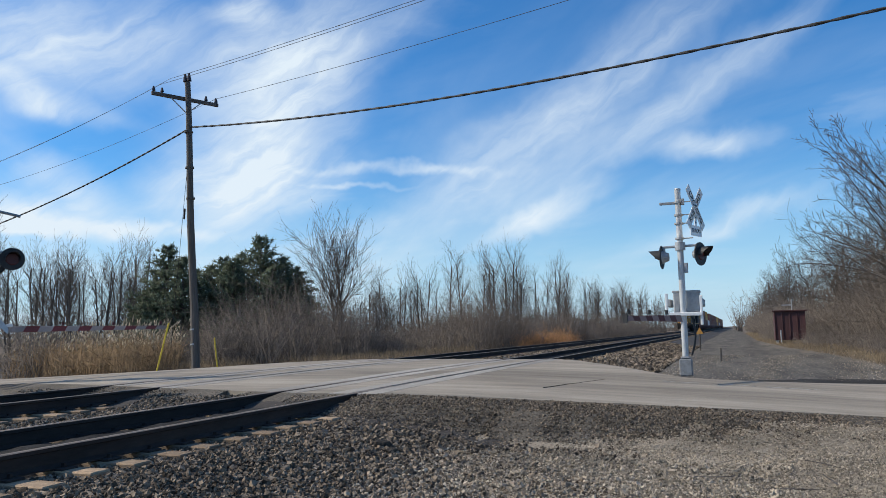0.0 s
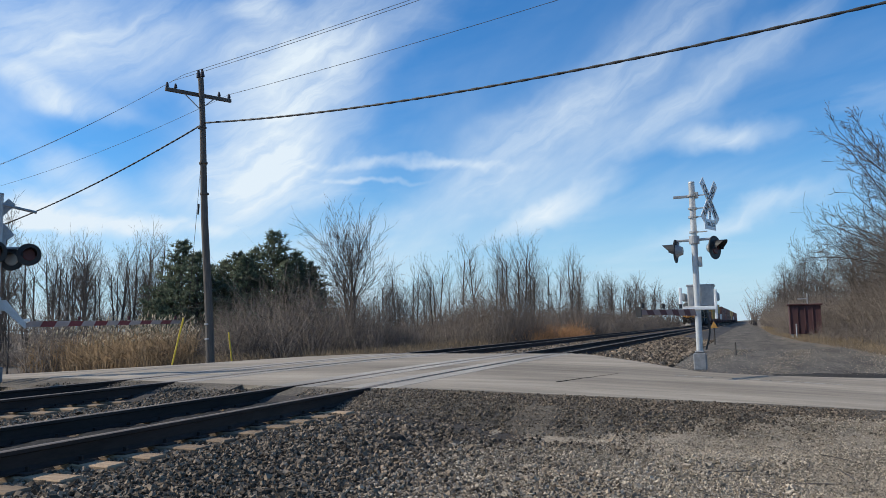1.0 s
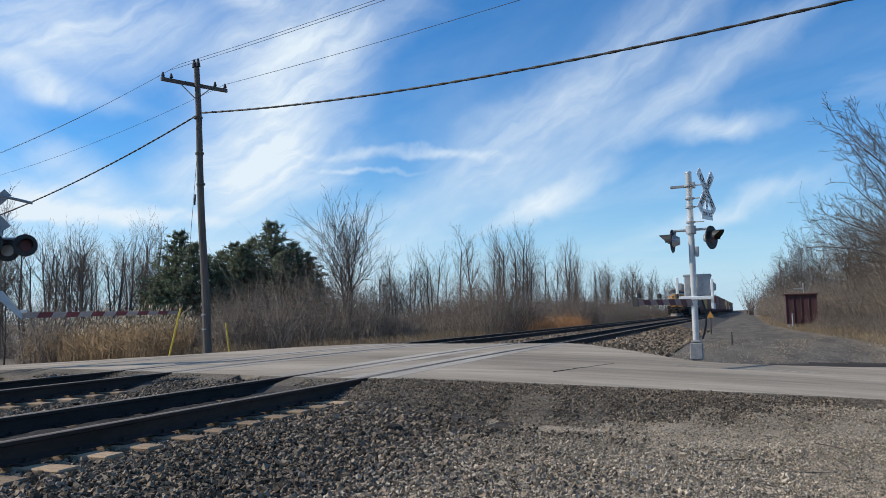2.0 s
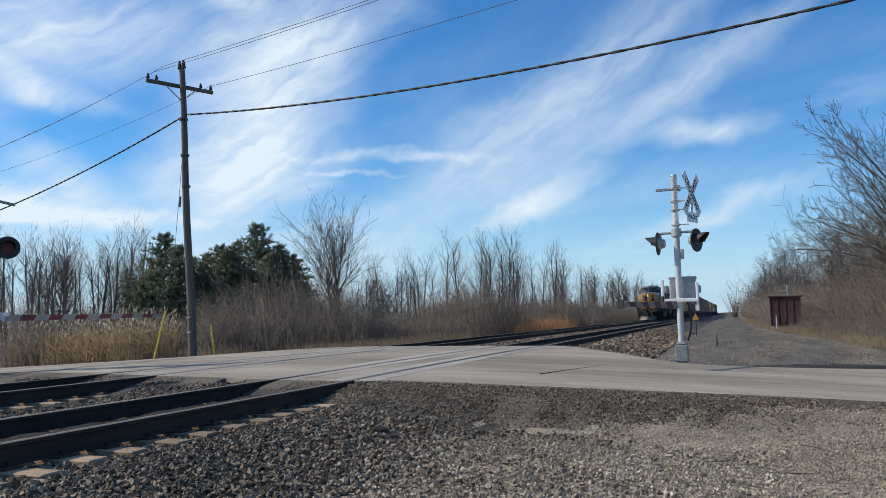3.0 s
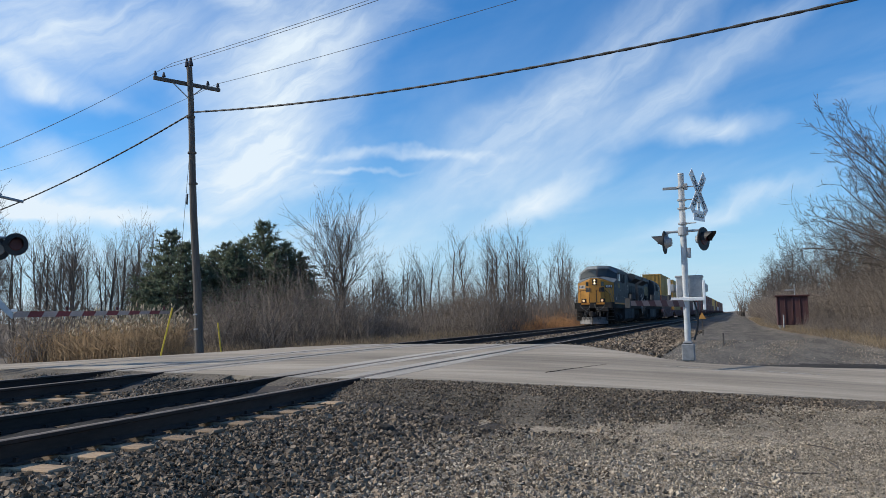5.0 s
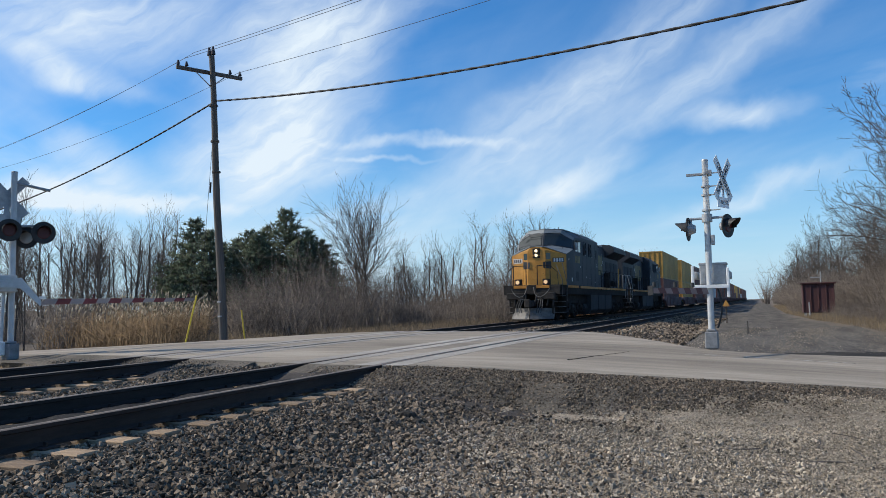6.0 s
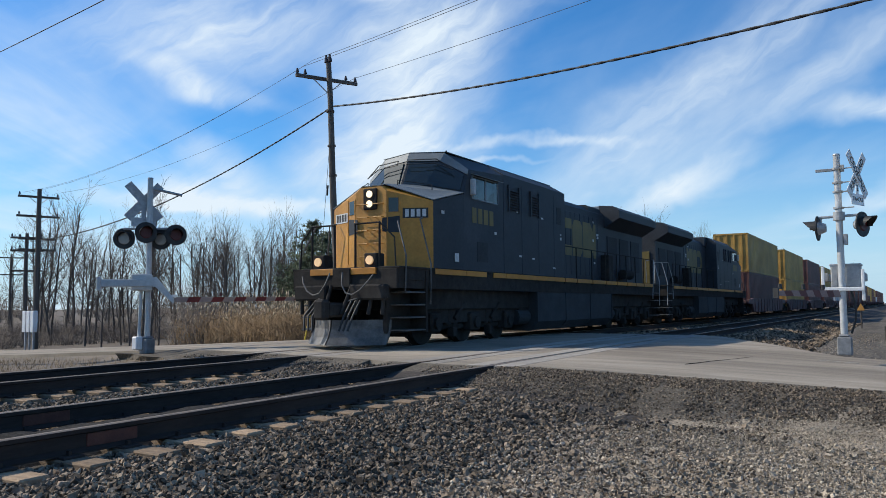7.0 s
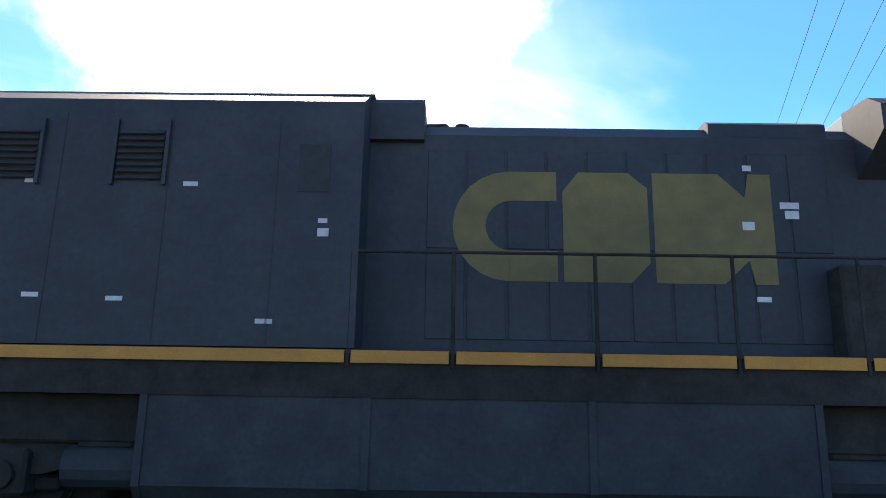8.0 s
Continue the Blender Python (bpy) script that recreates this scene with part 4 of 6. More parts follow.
# ---- small trackside things ----
def build_small():
    for (x, y, h, lx, ly) in ((-18.45, 21.0, 1.75, 0.42, 0.1), (-18.6, 24.6, 1.4, -0.2, 0.0)):
        z = float(land(x, y)) - 0.1
        s = base("marker_post", pose(x, y, z), "slim leaning yellow plastic marker post in dry grass", "marker post", "yellow markers")
        bm = B()
        tube(bm, (0, 0, 0), (lx, ly, h), 0.03, n=10)
        part("post_body", bm, "yellow_post", s)
        bm = B()
        tube(bm, (lx, ly, h), (lx * 1.04, ly * 1.04, h * 1.04), 0.034, 0.02, n=10)
        part("post_cap", bm, "yellow_post", s)
    # shed by the service road
    zg = float(land(3.6, 60)) - 0.05
    s = base("shed", pose(3.6, 60, zg), "small maroon sheet-metal equipment shed on legs in dry grass", "shed")
    z0, z1 = 0.28, 2.28
    bm = B()
    box(bm, -1.0, 1.0, -0.8, 0.8, z0, z1, 0.02)
    part("shed_body", bm, "shed", s)
    for k in range(5):
        bm = B()
        x = -0.97 + k * 0.485
        box(bm, x - 0.03, x + 0.03, -0.84, -0.80, z0, z1, 0.008)
        part("seam", bm, "shed", s)
    bm = B()
    box(bm, -1.12, 1.12, -0.92, 0.92, z1, z1 + 0.10, 0.02)
    part("shed_roof", bm, "shed", s)
    for x in (-0.85, 0.85):
        for y in (-0.65, 0.65):
            bm = B()
            box(bm, x - 0.06, x + 0.06, y - 0.06, y + 0.06, 0, z0)
            part("leg", bm, "galv", s)
    bm = B()
    pipe(bm, [(0.2, -0.5, z1 + 0.1), (0.2, -0.5, z1 + 0.85)], 0.04, 8)
    box(bm, -0.45, 0.25, -0.53, -0.47, z1 + 0.42, z1 + 0.50)
    part("vent_pipe", bm, "galv", s)
    bm = B()
    tube(bm, (-0.62, -1.0, 0), (-0.62, -1.0, 1.0), 0.05, n=8)
    part("guard_post", bm, "galv", s)
    # orange triangle on a stake, low post
    s = base("warning_sign", pose(-2.0, 48, float(land(-2.0, 48))), "small orange triangular sign on a slim stake", "sign")
    bm = B()
    tube(bm, (0, 0, 0), (0, 0, 1.25), 0.04, n=8)
    part("stake", bm, "pole", s)
    bm = B()
    plate(bm, [(-0.21, -0.05, 1.0), (0.21, -0.05, 1.0), (0, -0.05, 1.40)], 0.012)
    part("sign_plate", bm, "orange", s)
    s = base("marker_post", pose(-0.6, 33, float(land(-0.6, 33))), "short dark timber stake in gravel", "marker post")
    bm = B()
    tube(bm, (0, 0, 0), (0, 0, 0.55), 0.03, n=8)
    part("post_body", bm, "pole", s)
    # relay cabin beyond the tracks
    s = base("relay_cabin", pose(-14.6, 3.7, float(land(-14.6, 3.7)) - 0.05), "dark steel relay cabin with pale rounded roof beside track", "relay cabin")
    bm = B()
    box(bm, -0.95, 0.95, -1.35, 1.35, 0.15, 2.0, 0.02)
    part("cabin_body", bm, "tank", s)
    bm = B()
    loft(bm, [[(1.02 * math.cos(a), y, 2.0 + 0.22 * math.sin(a)) for a in np.linspace(0, math.pi, 10)] for y in (-1.42, 1.42)])
    part("cabin_roof", bm, "galv", s)
    bm = B()
    box(bm, 0.95, 0.98, -0.5, 0.5, 0.25, 1.85, 0.01)
    part("cabin_door", bm, "tank", s)
    bm = B()
    box(bm, -0.9, 0.9, -1.3, 1.3, 0, 0.15)
    part("plinth", bm, "galv", s)
    bm = B()
    tube(bm, (0.2, 0.6, 2.2), (0.2, 0.6, 2.42), 0.16, n=12)
    part("roof_vent", bm, "galv", s)


build_small()


# ---- the train ----
# Its things are built at their own zero: x across (+ towards the road lot), y backwards along the train, z from the rail's top.
def handrail(name, points, r, parent, mat="galv"):
    bm = B()
    pipe(bm, points, r, 7)
    return part(name, bm, mat, parent)


def wheelset(parent, y, r=0.53):
    bm = B()
    for s in (-1, 1):
        tube(bm, (s * 0.70, y, r), (s * 0.83, y, r), r, r * 0.98, n=26)
        tube(bm, (s * 0.66, y, r), (s * 0.70, y, r), r * 1.04, n=26)
        tube(bm, (s * 0.83, y, r), (s * 0.85, y, r), r * 0.45, n=16)
    tube(bm, (-0.9, y, r), (0.9, y, r), 0.09, n=10)
    part("wheelset", bm, "under", parent, "sooty steel wheels on an axle")


def bogie(parent, y0, axles, r, depth=0.0):
    ys = [y0 + a for a in axles]
    frame_mesh = B()
    for s in (-1, 1):
        z = r + 0.22
        outline = [(ys[0] - 0.75, z - 0.10), (ys[0] - 0.6, z + 0.18), (ys[-1] + 0.6, z + 0.18), (ys[-1] + 0.75, z - 0.10), (ys[-1] + 0.35, z - 0.22), (ys[0] - 0.35, z - 0.22)]
        loft(frame_mesh, [[(s * 0.98, y, z1) for y, z1 in outline], [(s * 1.12, y, z1) for y, z1 in outline]])
        for y in ys:
            box(frame_mesh, min(s * 0.95, s * 1.25), max(s * 0.95, s * 1.25), y - 0.24, y + 0.24, r - 0.22, r + 0.26, 0.04)
            tube(frame_mesh, (s * 1.25, y, r), (s * 1.32, y, r), 0.15, n=12)
        for a, b in zip(ys, ys[1:]):
            c = (a + b) / 2
            tube(frame_mesh, (s * 1.05, c - 0.16, r - 0.05), (s * 1.05, c - 0.16, r + 0.45), 0.10, n=10)
            tube(frame_mesh, (s * 1.05, c + 0.16, r - 0.05), (s * 1.05, c + 0.16, r + 0.45), 0.10, n=10)
            tube(frame_mesh, (s * 1.18, c, r + 0.1), (s * 1.22, c + 0.4, r + 0.5), 0.05, n=8)
            box(frame_mesh, min(s * 1.0, s * 1.2), max(s * 1.0, s * 1.2), c - 0.1, c + 0.1, 0.18, 0.42, 0.02)
    box(frame_mesh, -0.95, 0.95, ys[0] - 0.3, ys[-1] + 0.3, r + 0.05, r + 0.42, 0.04)
    b = part("truck_frame", frame_mesh, "under", parent, "black cast truck frame")
    for y in ys:
        wheelset(parent, y, r)


def bars(parent, x, y0, z0, h, n, pitch, mat, facing=1):
    """Plain number bars: one upright block for each unread figure."""
    for k in range(n):
        y = y0 + k * pitch
        bm = B()
        box(bm, min(x, x + facing * 0.006), max(x, x + facing * 0.006), y, y + pitch * 0.72, z0, z0 + h)
        part("number_bar", bm, mat, parent, "plain faded yellow bar")



def build_engine():
    e = base("diesel_locomotive", pose(0, 0, 0), "dark blue and yellow six-axle freight locomotive with lit headlights", "locomotive", "locomotives")
    deck = 1.86
    # frame and running boards
    bm = B()
    loft(bm, [[(-1.5, y, 1.36), (1.5, y, 1.36), (1.52, y, 1.81), (-1.52, y, 1.81)] for y in (-1.0, 20.0)])
    box(bm, -1.55, 1.55, -1.05, 20.05, 1.80, 1.85, 0.01)
    part("underframe", bm, "under", e, "black underframe")
    for a, b in ((0.3, 6.45), (13.45, 19.6)):
        bm = B()
        box(bm, -1.22, 1.22, a, b, 0.86, 1.43, 0.03)
        part("under_gear", bm, "under", e, "sooty gear above the truck")
    for s in (-1, 1):
        for k, (a, b) in enumerate(((0.45, 1.95), (1.98, 3.05), (3.45, 4.2), (4.22, 8.55), (8.62, 9.63), (9.71, 11.13), (11.21, 12.58), (12.66, 13.9), (13.98, 15.1), (15.18, 16.3), (16.38, 17.5), (17.58, 18.8))):
            bm = B()
            box(bm, min(s * 1.55, s * 1.562), max(s * 1.55, s * 1.562), a, b, 1.71, 1.84)
            part("sill_stripe", bm, "stripe", e, "yellow sill stripe")
    # nose: a hipped front with a narrow middle and swept-back flanks
    bm = B()
    loft(bm, [[(-0.46, 0, deck), (0.46, 0, deck), (0.46, 0, 3.74), (0.30, 0, 3.86), (-0.30, 0, 3.86), (-0.46, 0, 3.74)],
              [(-1.50, 0.46, deck), (1.50, 0.46, deck), (1.50, 0.46, 3.46), (0.34, 0.30, 3.90), (-0.34, 0.30, 3.90), (-1.50, 0.46, 3.46)]])
    nose = part("nose", bm, "gold", e, "golden yellow nose")
    bm = B()
    loft(bm, [[(-1.50, 0.461, deck), (1.50, 0.461, deck), (1.50, 0.461, 3.46), (0.34, 0.301, 3.90), (-0.34, 0.301, 3.90), (-1.50, 0.461, 3.46)],
              [(-1.55, 1.9, deck), (1.55, 1.9, deck), (1.55, 1.9, 3.80), (0.5, 1.5, 4.02), (-0.5, 1.5, 4.02), (-1.55, 1.9, 3.80)]])
    part("nose_flank", bm, ["blue"], e, "dark blue sides of the nose")
    bm = B()
    for s in (-1, 1):
        plate(bm, [(s * 1.51, 0.44, 3.475), (s * 0.32, 0.12, 3.915), (s * 0.5, 1.45, 4.035), (s * 1.56, 1.86, 3.815)][::s], 0.02)
    plate(bm, [(-0.32, 0.1, 3.915), (0.32, 0.1, 3.915), (0.5, 1.5, 4.035), (-0.5, 1.5, 4.035)], 0.02)
    part("nose_top", bm, "roof", e, "grey-blue nose roof")
    # cab: pointed windscreen, sloping eaves
    ring = lambda y, yc, hw, zb, ze, tw, zt: [(-hw, y, zb), (hw, y, zb), (hw, y, ze), (tw, yc, zt), (0, yc - 0.18, zt + 0.03), (-tw, yc, zt), (-hw, y, ze)]
    bm = B()
    loft(bm, [[(-1.55, 1.86, deck), (1.55, 1.86, deck), (1.55, 1.86, 3.80), (0.6, 1.45, 3.95), (0, 1.25, 3.98), (-0.6, 1.45, 3.95), (-1.55, 1.86, 3.80)],
              [(-1.55, 2.16, deck), (1.55, 2.16, deck), (1.55, 2.12, 4.46), (0.95, 1.95, 4.92), (0, 1.72, 4.97), (-0.95, 1.95, 4.92), (-1.55, 2.12, 4.46)],
              ring(4.1, 4.1, 1.55, deck, 4.58, 1.0, 4.94)])
    part("cab", bm, "blue", e, "dark blue operator cab")
    bm = B()
    loft(bm, [[(-1.0, 1.95, 4.945), (0, 1.72, 4.985), (1.0, 1.95, 4.945), (1.0, 1.95, 4.96), (0, 1.72, 5.005), (-1.0, 1.95, 4.96)],
              [(-1.03, 8.7, 4.945), (0, 8.7, 4.985), (1.03, 8.7, 4.945), (1.03, 8.7, 4.96), (0, 8.7, 5.005), (-1.03, 8.7, 4.96)]])
    part("cab_roof", bm, "roof", e, "pale grey-blue cab roof")
    for s in (-1, 1):
        lower = [Vector(p) for p in ((s * 1.55, 1.86, 3.80), (s * 0.6, 1.45, 3.95), (0, 1.25, 3.98))]
        upper = [Vector(p) for p in ((s * 1.55, 2.12, 4.46), (s * 0.95, 1.95, 4.92), (0, 1.72, 4.97))]

        def screen(k, u, v, off):
            p = lower[k].lerp(lower[k + 1], u).lerp(upper[k].lerp(upper[k + 1], u), v)
            return (p.x + s * off * 0.3, p.y - off, p.z + off * 0.2)

        # brow plates take the paler roof paint to imitate sunlight on the cab front
        for name, mat, v0, v1, off, label in (("windscreen", "pane", 0.10, 0.72, 0.035, "dark windscreen"), ("cab_brow", "roof", 0.78, 1.0, 0.02, "cab front above the windscreen, paled as if sunlit")):
            bm = B()
            for k, u0, u1 in ((0, 0.10 if name == "windscreen" else 0.0, 1.0), (1, 0.0, 0.90 if name == "windscreen" else 1.0)):
                front = [screen(k, u0, v0, off), screen(k, u1, v0, off), screen(k, u1, v1, off), screen(k, u0, v1, off)]
                loft(bm, [front, [screen(k, u0, v0, off - 0.03), screen(k, u1, v0, off - 0.03), screen(k, u1, v1, off - 0.03), screen(k, u0, v1, off - 0.03)]])
            part(name, bm, mat, e, label)
        handrail("screen_guard", [(s * 1.35, 1.70, 4.42), (s * 0.9, 1.60, 4.72), (s * 0.15, 1.42, 4.74), (s * 0.15, 1.36, 4.62), (s * 0.9, 1.55, 4.60), (s * 1.35, 1.70, 4.42)], 0.014, e, "black")
        handrail("nose_rail", [(s * 0.45, 0.5, 3.95), (s * 0.45, 0.5, 4.06), (s * 1.2, 0.9, 3.93), (s * 1.2, 0.9, 3.8)], 0.014, e, "black")
        # side windows with frames
        for a, b, mat in ((2.30, 3.0, "pane"), (3.06, 3.72, "pane")):
            bm = B()
            box(bm, min(s * 1.545, s * 1.56), max(s * 1.545, s * 1.56), a, b, 3.74, 4.30)
            win = part("side_window", bm, mat, e, "dark cab side window")
            bm = B()
            for q in ((a - 0.03, a, 3.71, 4.33), (b, b + 0.03, 3.71, 4.33), (a, b, 3.71, 3.74), (a, b, 4.30, 4.33)):
                box(bm, min(s * 1.55, s * 1.575), max(s * 1.55, s * 1.575), *q)
            part("window_frame", bm, "roof", win, "slim grey frame")
        bm = B()
        plate(bm, [(s * 1.56, 2.25, 4.38), (s * 1.72, 2.25, 4.33), (s * 1.72, 3.8, 4.33), (s * 1.56, 3.8, 4.38)][::s], 0.015)
        part("sunshade", bm, "roof", e)
        bm = B()
        box(bm, min(s * 1.56, s * 1.70), max(s * 1.56, s * 1.70), 2.18, 2.26, 3.80, 4.22, 0.01)
        part("mirror", bm, "decal", e, "bright mirror by the cab window")
        bm = B()
        box(bm, min(s * 1.545, s * 1.556), max(s * 1.545, s * 1.556), 2.55, 3.15, 2.10, 2.62)
        part("side_door", bm, "grille", e, "dark recessed vent")
        bars(e, s * 1.552, 2.29, 3.10, 0.40, 4, 0.32, "dull_gold", s)
        bm = B()
        box(bm, min(s * 1.55, s * 1.556), max(s * 1.55, s * 1.556), 1.38, 1.58, 2.05, 2.26)
        part("decal", bm, "decal", e, "square white decal")
        for y, z, w, h in ((0.75, 3.18, 0.14, 0.08), (3.55, 2.88, 0.12, 0.07), (5.1, 2.35, 0.18, 0.05), (6.0, 2.32, 0.18, 0.05), (7.6, 2.1, 0.18, 0.05), (4.95, 3.62, 0.16, 0.05), (6.7, 3.60, 0.16, 0.05), (8.2, 3.05, 0.12, 0.09), (8.2, 3.2, 0.1, 0.05)):
            bm = B()
            box(bm, min(s * 1.55, s * 1.556), max(s * 1.55, s * 1.556), y, y + w, z, z + h)
            part("decal", bm, "decal", e)
        # cabin behind the cab, with panel seams, louvres and rails
        for y in (4.12, 5.3, 6.5, 7.7):
            bm = B()
            box(bm, min(s * 1.53, s * 1.556), max(s * 1.53, s * 1.556), y, y + 0.025, deck, 4.45)
            part("seam", bm, "blue", e)
        for a, b in ((4.45, 5.05), (5.95, 6.45)):
            for k in range(8):
                bm = B()
                z = 3.72 + k * 0.075
                plate(bm, [(s * 1.555, a, z), (s * 1.555, b, z), (s * 1.60, b, z - 0.05), (s * 1.60, a, z - 0.05)][::-s], 0.012)
                part("louvre", bm, "grille", e)
            for y in (a - 0.06, b + 0.02):
                bm = B()
                box(bm, min(s * 1.55, s * 1.60), max(s * 1.55, s * 1.60), y, y + 0.04, 3.6, 4.36)
                part("louvre_frame", bm, "blue", e)
        bm = B()
        box(bm, min(s * 1.545, s * 1.558), max(s * 1.545, s * 1.558), 7.95, 8.3, 3.55, 4.1)
        part("intake_grille", bm, "grille", e)
    bm = B()
    loft(bm, [[(-1.55, y, deck), (1.55, y, deck), (1.55, y, 4.62), (1.02, y, 4.94), (-1.02, y, 4.94), (-1.55, y, 4.62)] for y in (4.11, 8.65)])
    part("equipment_cabin", bm, "blue", e, "dark blue equipment cabinet body")
    for k, (y, h) in enumerate(((2.6, 0.16), (2.9, 0.14), (3.6, 0.12))):
        bm = B()
        tube(bm, (0.6 - 0.3 * k, y, 4.95), (0.6 - 0.3 * k, y, 4.98 + h), 0.02, n=6)
        part("aerial", bm, "black", e)
    bm = B()
    box(bm, 0.2, 0.5, 3.9, 4.3, 4.96, 5.02, 0.01)
    tube(bm, (0.35, 3.85, 5.06), (0.35, 4.35, 5.06), 0.03, n=8)
    part("horn", bm, "black", e)
    # engine hood with doors and logo shapes
    bm = B()
    loft(bm, [[(-0.90, y, deck), (0.90, y, deck), (0.90, y, 4.50), (0.72, y, 4.68), (-0.72, y, 4.68), (-0.90, y, 4.50)] for y in (8.6, 19.55)])
    part("engine_hood", bm, "blue", e, "dark blue engine hood")
    bm = B()
    loft(bm, [[(-1.0, y, 4.4), (1.0, y, 4.4), (1.0, y, 4.86), (0.95, y, 4.93), (-0.95, y, 4.93), (-1.0, y, 4.86)] for y in (8.6, 9.3)])
    box(bm, -0.5, 0.5, 9.3, 9.5, 4.6, 4.82, 0.02)
    part("hood_step", bm, "blue", e, "raised end of the cabin roof")
    bm = B()
    loft(bm, [[(-0.86, y, 4.5), (0.86, y, 4.5), (0.86, y, 4.70), (0.74, y, 4.77), (-0.74, y, 4.77), (-0.86, y, 4.70)] for y in (12.7, 14.1)])
    part("muffler_housing", bm, "blue", e, "low raised housing on the hood roof")
    for s in (-1, 1):
        for k in range(10):
            y = 9.35 + k * 0.47
            bm = B()
            box(bm, min(s * 0.89, s * 0.914), max(s * 0.89, s * 0.914), y, y + 0.44, 2.05, 3.07, 0.006)
            box(bm, min(s * 0.89, s * 0.914), max(s * 0.89, s * 0.914), y, y + 0.44, 3.10, 4.30, 0.006)
            part("hood_door", bm, "blue", e, "hinged hood door")
        x = s * 0.915
        # plain yellow shapes stand for the lettering
        ring_a = [(10.31 - 0.66 * math.sin(a), 3.38 + 0.66 * math.cos(a)) for a in np.linspace(0, math.pi, 13)]
        hole = [(10.33 - 0.30 * math.sin(a), 3.38 + 0.30 * math.cos(a)) for a in np.linspace(0, math.pi, 13)]
        shapes = [list(zip(ring_a, hole)), [((10.31, 4.04), (10.31, 3.68)), ((10.86, 4.04), (10.86, 3.68))], [((10.31, 3.08), (10.31, 2.72)), ((10.86, 3.08), (10.86, 2.72))],
                  [((10.93, 3.80), (10.93, 2.72)), ((11.12, 4.04), (11.12, 2.72)), ((11.7, 4.04), (11.7, 2.72)), ((11.92, 3.85), (11.92, 2.95))],
                  [((11.98, 4.04), (11.98, 2.72)), ((12.75, 4.04), (12.75, 2.72)), ((13.05, 3.75), (13.05, 3.0)), ((13.10, 4.04), (13.10, 2.72)), ((13.36, 4.04), (13.36, 2.72))]]
        for rows in shapes:
            bm = B()
            for (a, b), (c0, d0) in zip(rows, rows[1:]):
                plate(bm, [(x, *a), (x, *c0), (x, *d0), (x, *b)], 0.004 * s)
            part("logo_shape", bm, "dull_gold", e, "faded yellow painted block")
        for y, z, w, h in ((13.45, 3.62, 0.22, 0.08), (13.5, 3.5, 0.16, 0.1), (13.0, 3.36, 0.14, 0.1), (13.05, 4.08, 0.1, 0.07), (13.1, 2.52, 0.16, 0.06)):
            bm = B()
            box(bm, min(s * 0.915, s * 0.922), max(s * 0.915, s * 0.922), y, y + w, z, z + h)
            part("decal", bm, "decal", e)
        # walkway rail
        posts = [8.58, 9.67, 11.17, 12.62, 13.94, 15.14, 16.34, 17.54, 18.84]
        for y in posts:
            bm = B()
            tube(bm, (s * 1.53, y, 1.66), (s * 1.53, y, 2.90), 0.022, n=8)
            part("rail_post", bm, "under", e)
        handrail("hand_rail", [(s * 1.53, y, 2.90) for y in posts], 0.018, e, "under")
        # radiator wings over a recess, air ducts
        bm = B()
        loft(bm, [[(s * 0.7, y, 4.92), (s * 1.28, y, 4.86), (s * 1.54, y, 4.68), (s * 1.54, y, 4.38), (s * 0.9, y, 4.0), (s * 0.7, y, 4.05)] for y in (14.4, 19.6)])
        part("radiator_wing", bm, "blue", e, "overhanging radiator wing")
        for k in range(3):
            bm = B()
            y = 14.7 + k * 1.55
            box(bm, min(s * 0.88, s * 0.93), max(s * 0.88, s * 0.93), y, y + 1.2, 2.35, 3.7, 0.01)
            part("screen_panel", bm, "grille", e, "dark radiator screen")
        bm = B()
        box(bm, min(s * 0.9, s * 1.25), max(s * 0.9, s * 1.25), 13.9, 14.4, deck, 2.9, 0.03)
        part("air_duct", bm, "under", e)
        bm = B()
        tube(bm, (s * 1.1, 16.0, 2.2), (s * 1.1, 17.0, 2.2), 0.2, n=12)
        part("filter_drum", bm, "under", e)
    bm = B()
    box(bm, -0.75, 0.75, 14.4, 19.6, 4.6, 4.90, 0.02)
    part("radiator_top", bm, "roof", e)
    bm = B()
    box(bm, -0.35, 0.35, 10.9, 11.7, 4.66, 4.80, 0.02)
    box(bm, -0.25, 0.25, 11.0, 11.6, 4.80, 4.84)
    part("exhaust_stack", bm, "under", e)
    for y in (9.2, 9.5, 9.75):
        bm = B()
        tube(bm, (0.5, y, 4.62), (0.5, y, 4.78), 0.09, n=10)
        part("roof_fitting", bm, "under", e)
    bm = B()
    box(bm, -0.62, 0.62, 19.55, 19.60, deck, 3.5, 0.01)
    part("hood_end", bm, "dull_gold", e, "dull yellow hood end")
    # rear platform rails and steps
    for s in (-1, 1):
        handrail("end_rail", [(s * 1.52, 18.9, 1.2), (s * 1.54, 18.95, 2.1), (s * 1.45, 19.4, 2.95), (s * 0.95, 19.9, 2.95), (s * 0.95, 19.95, 1.95)], 0.018, e, "galv")
        handrail("end_rail", [(s * 1.52, 19.95, 0.9), (s * 1.54, 19.95, 2.0), (s * 1.3, 19.98, 2.95)], 0.018, e, "galv")
        for k in range(4):
            bm = B()
            box(bm, min(s * 1.1, s * 1.53), max(s * 1.1, s * 1.53), 19.1, 19.9, 0.45 + k * 0.33, 0.485 + k * 0.33, 0.006)
            part("step", bm, "plow", e)
    # tank, air reservoirs, trucks
    bm = B()
    loft(bm, [[(-1.25, y, 0.2), (1.25, y, 0.2), (1.48, y, 0.46), (1.48, y, 1.40), (-1.48, y, 1.40), (-1.48, y, 0.46)] for y in (6.5, 13.4)])
    part("fuel_tank", bm, "tank", e, "dark fuel tank")
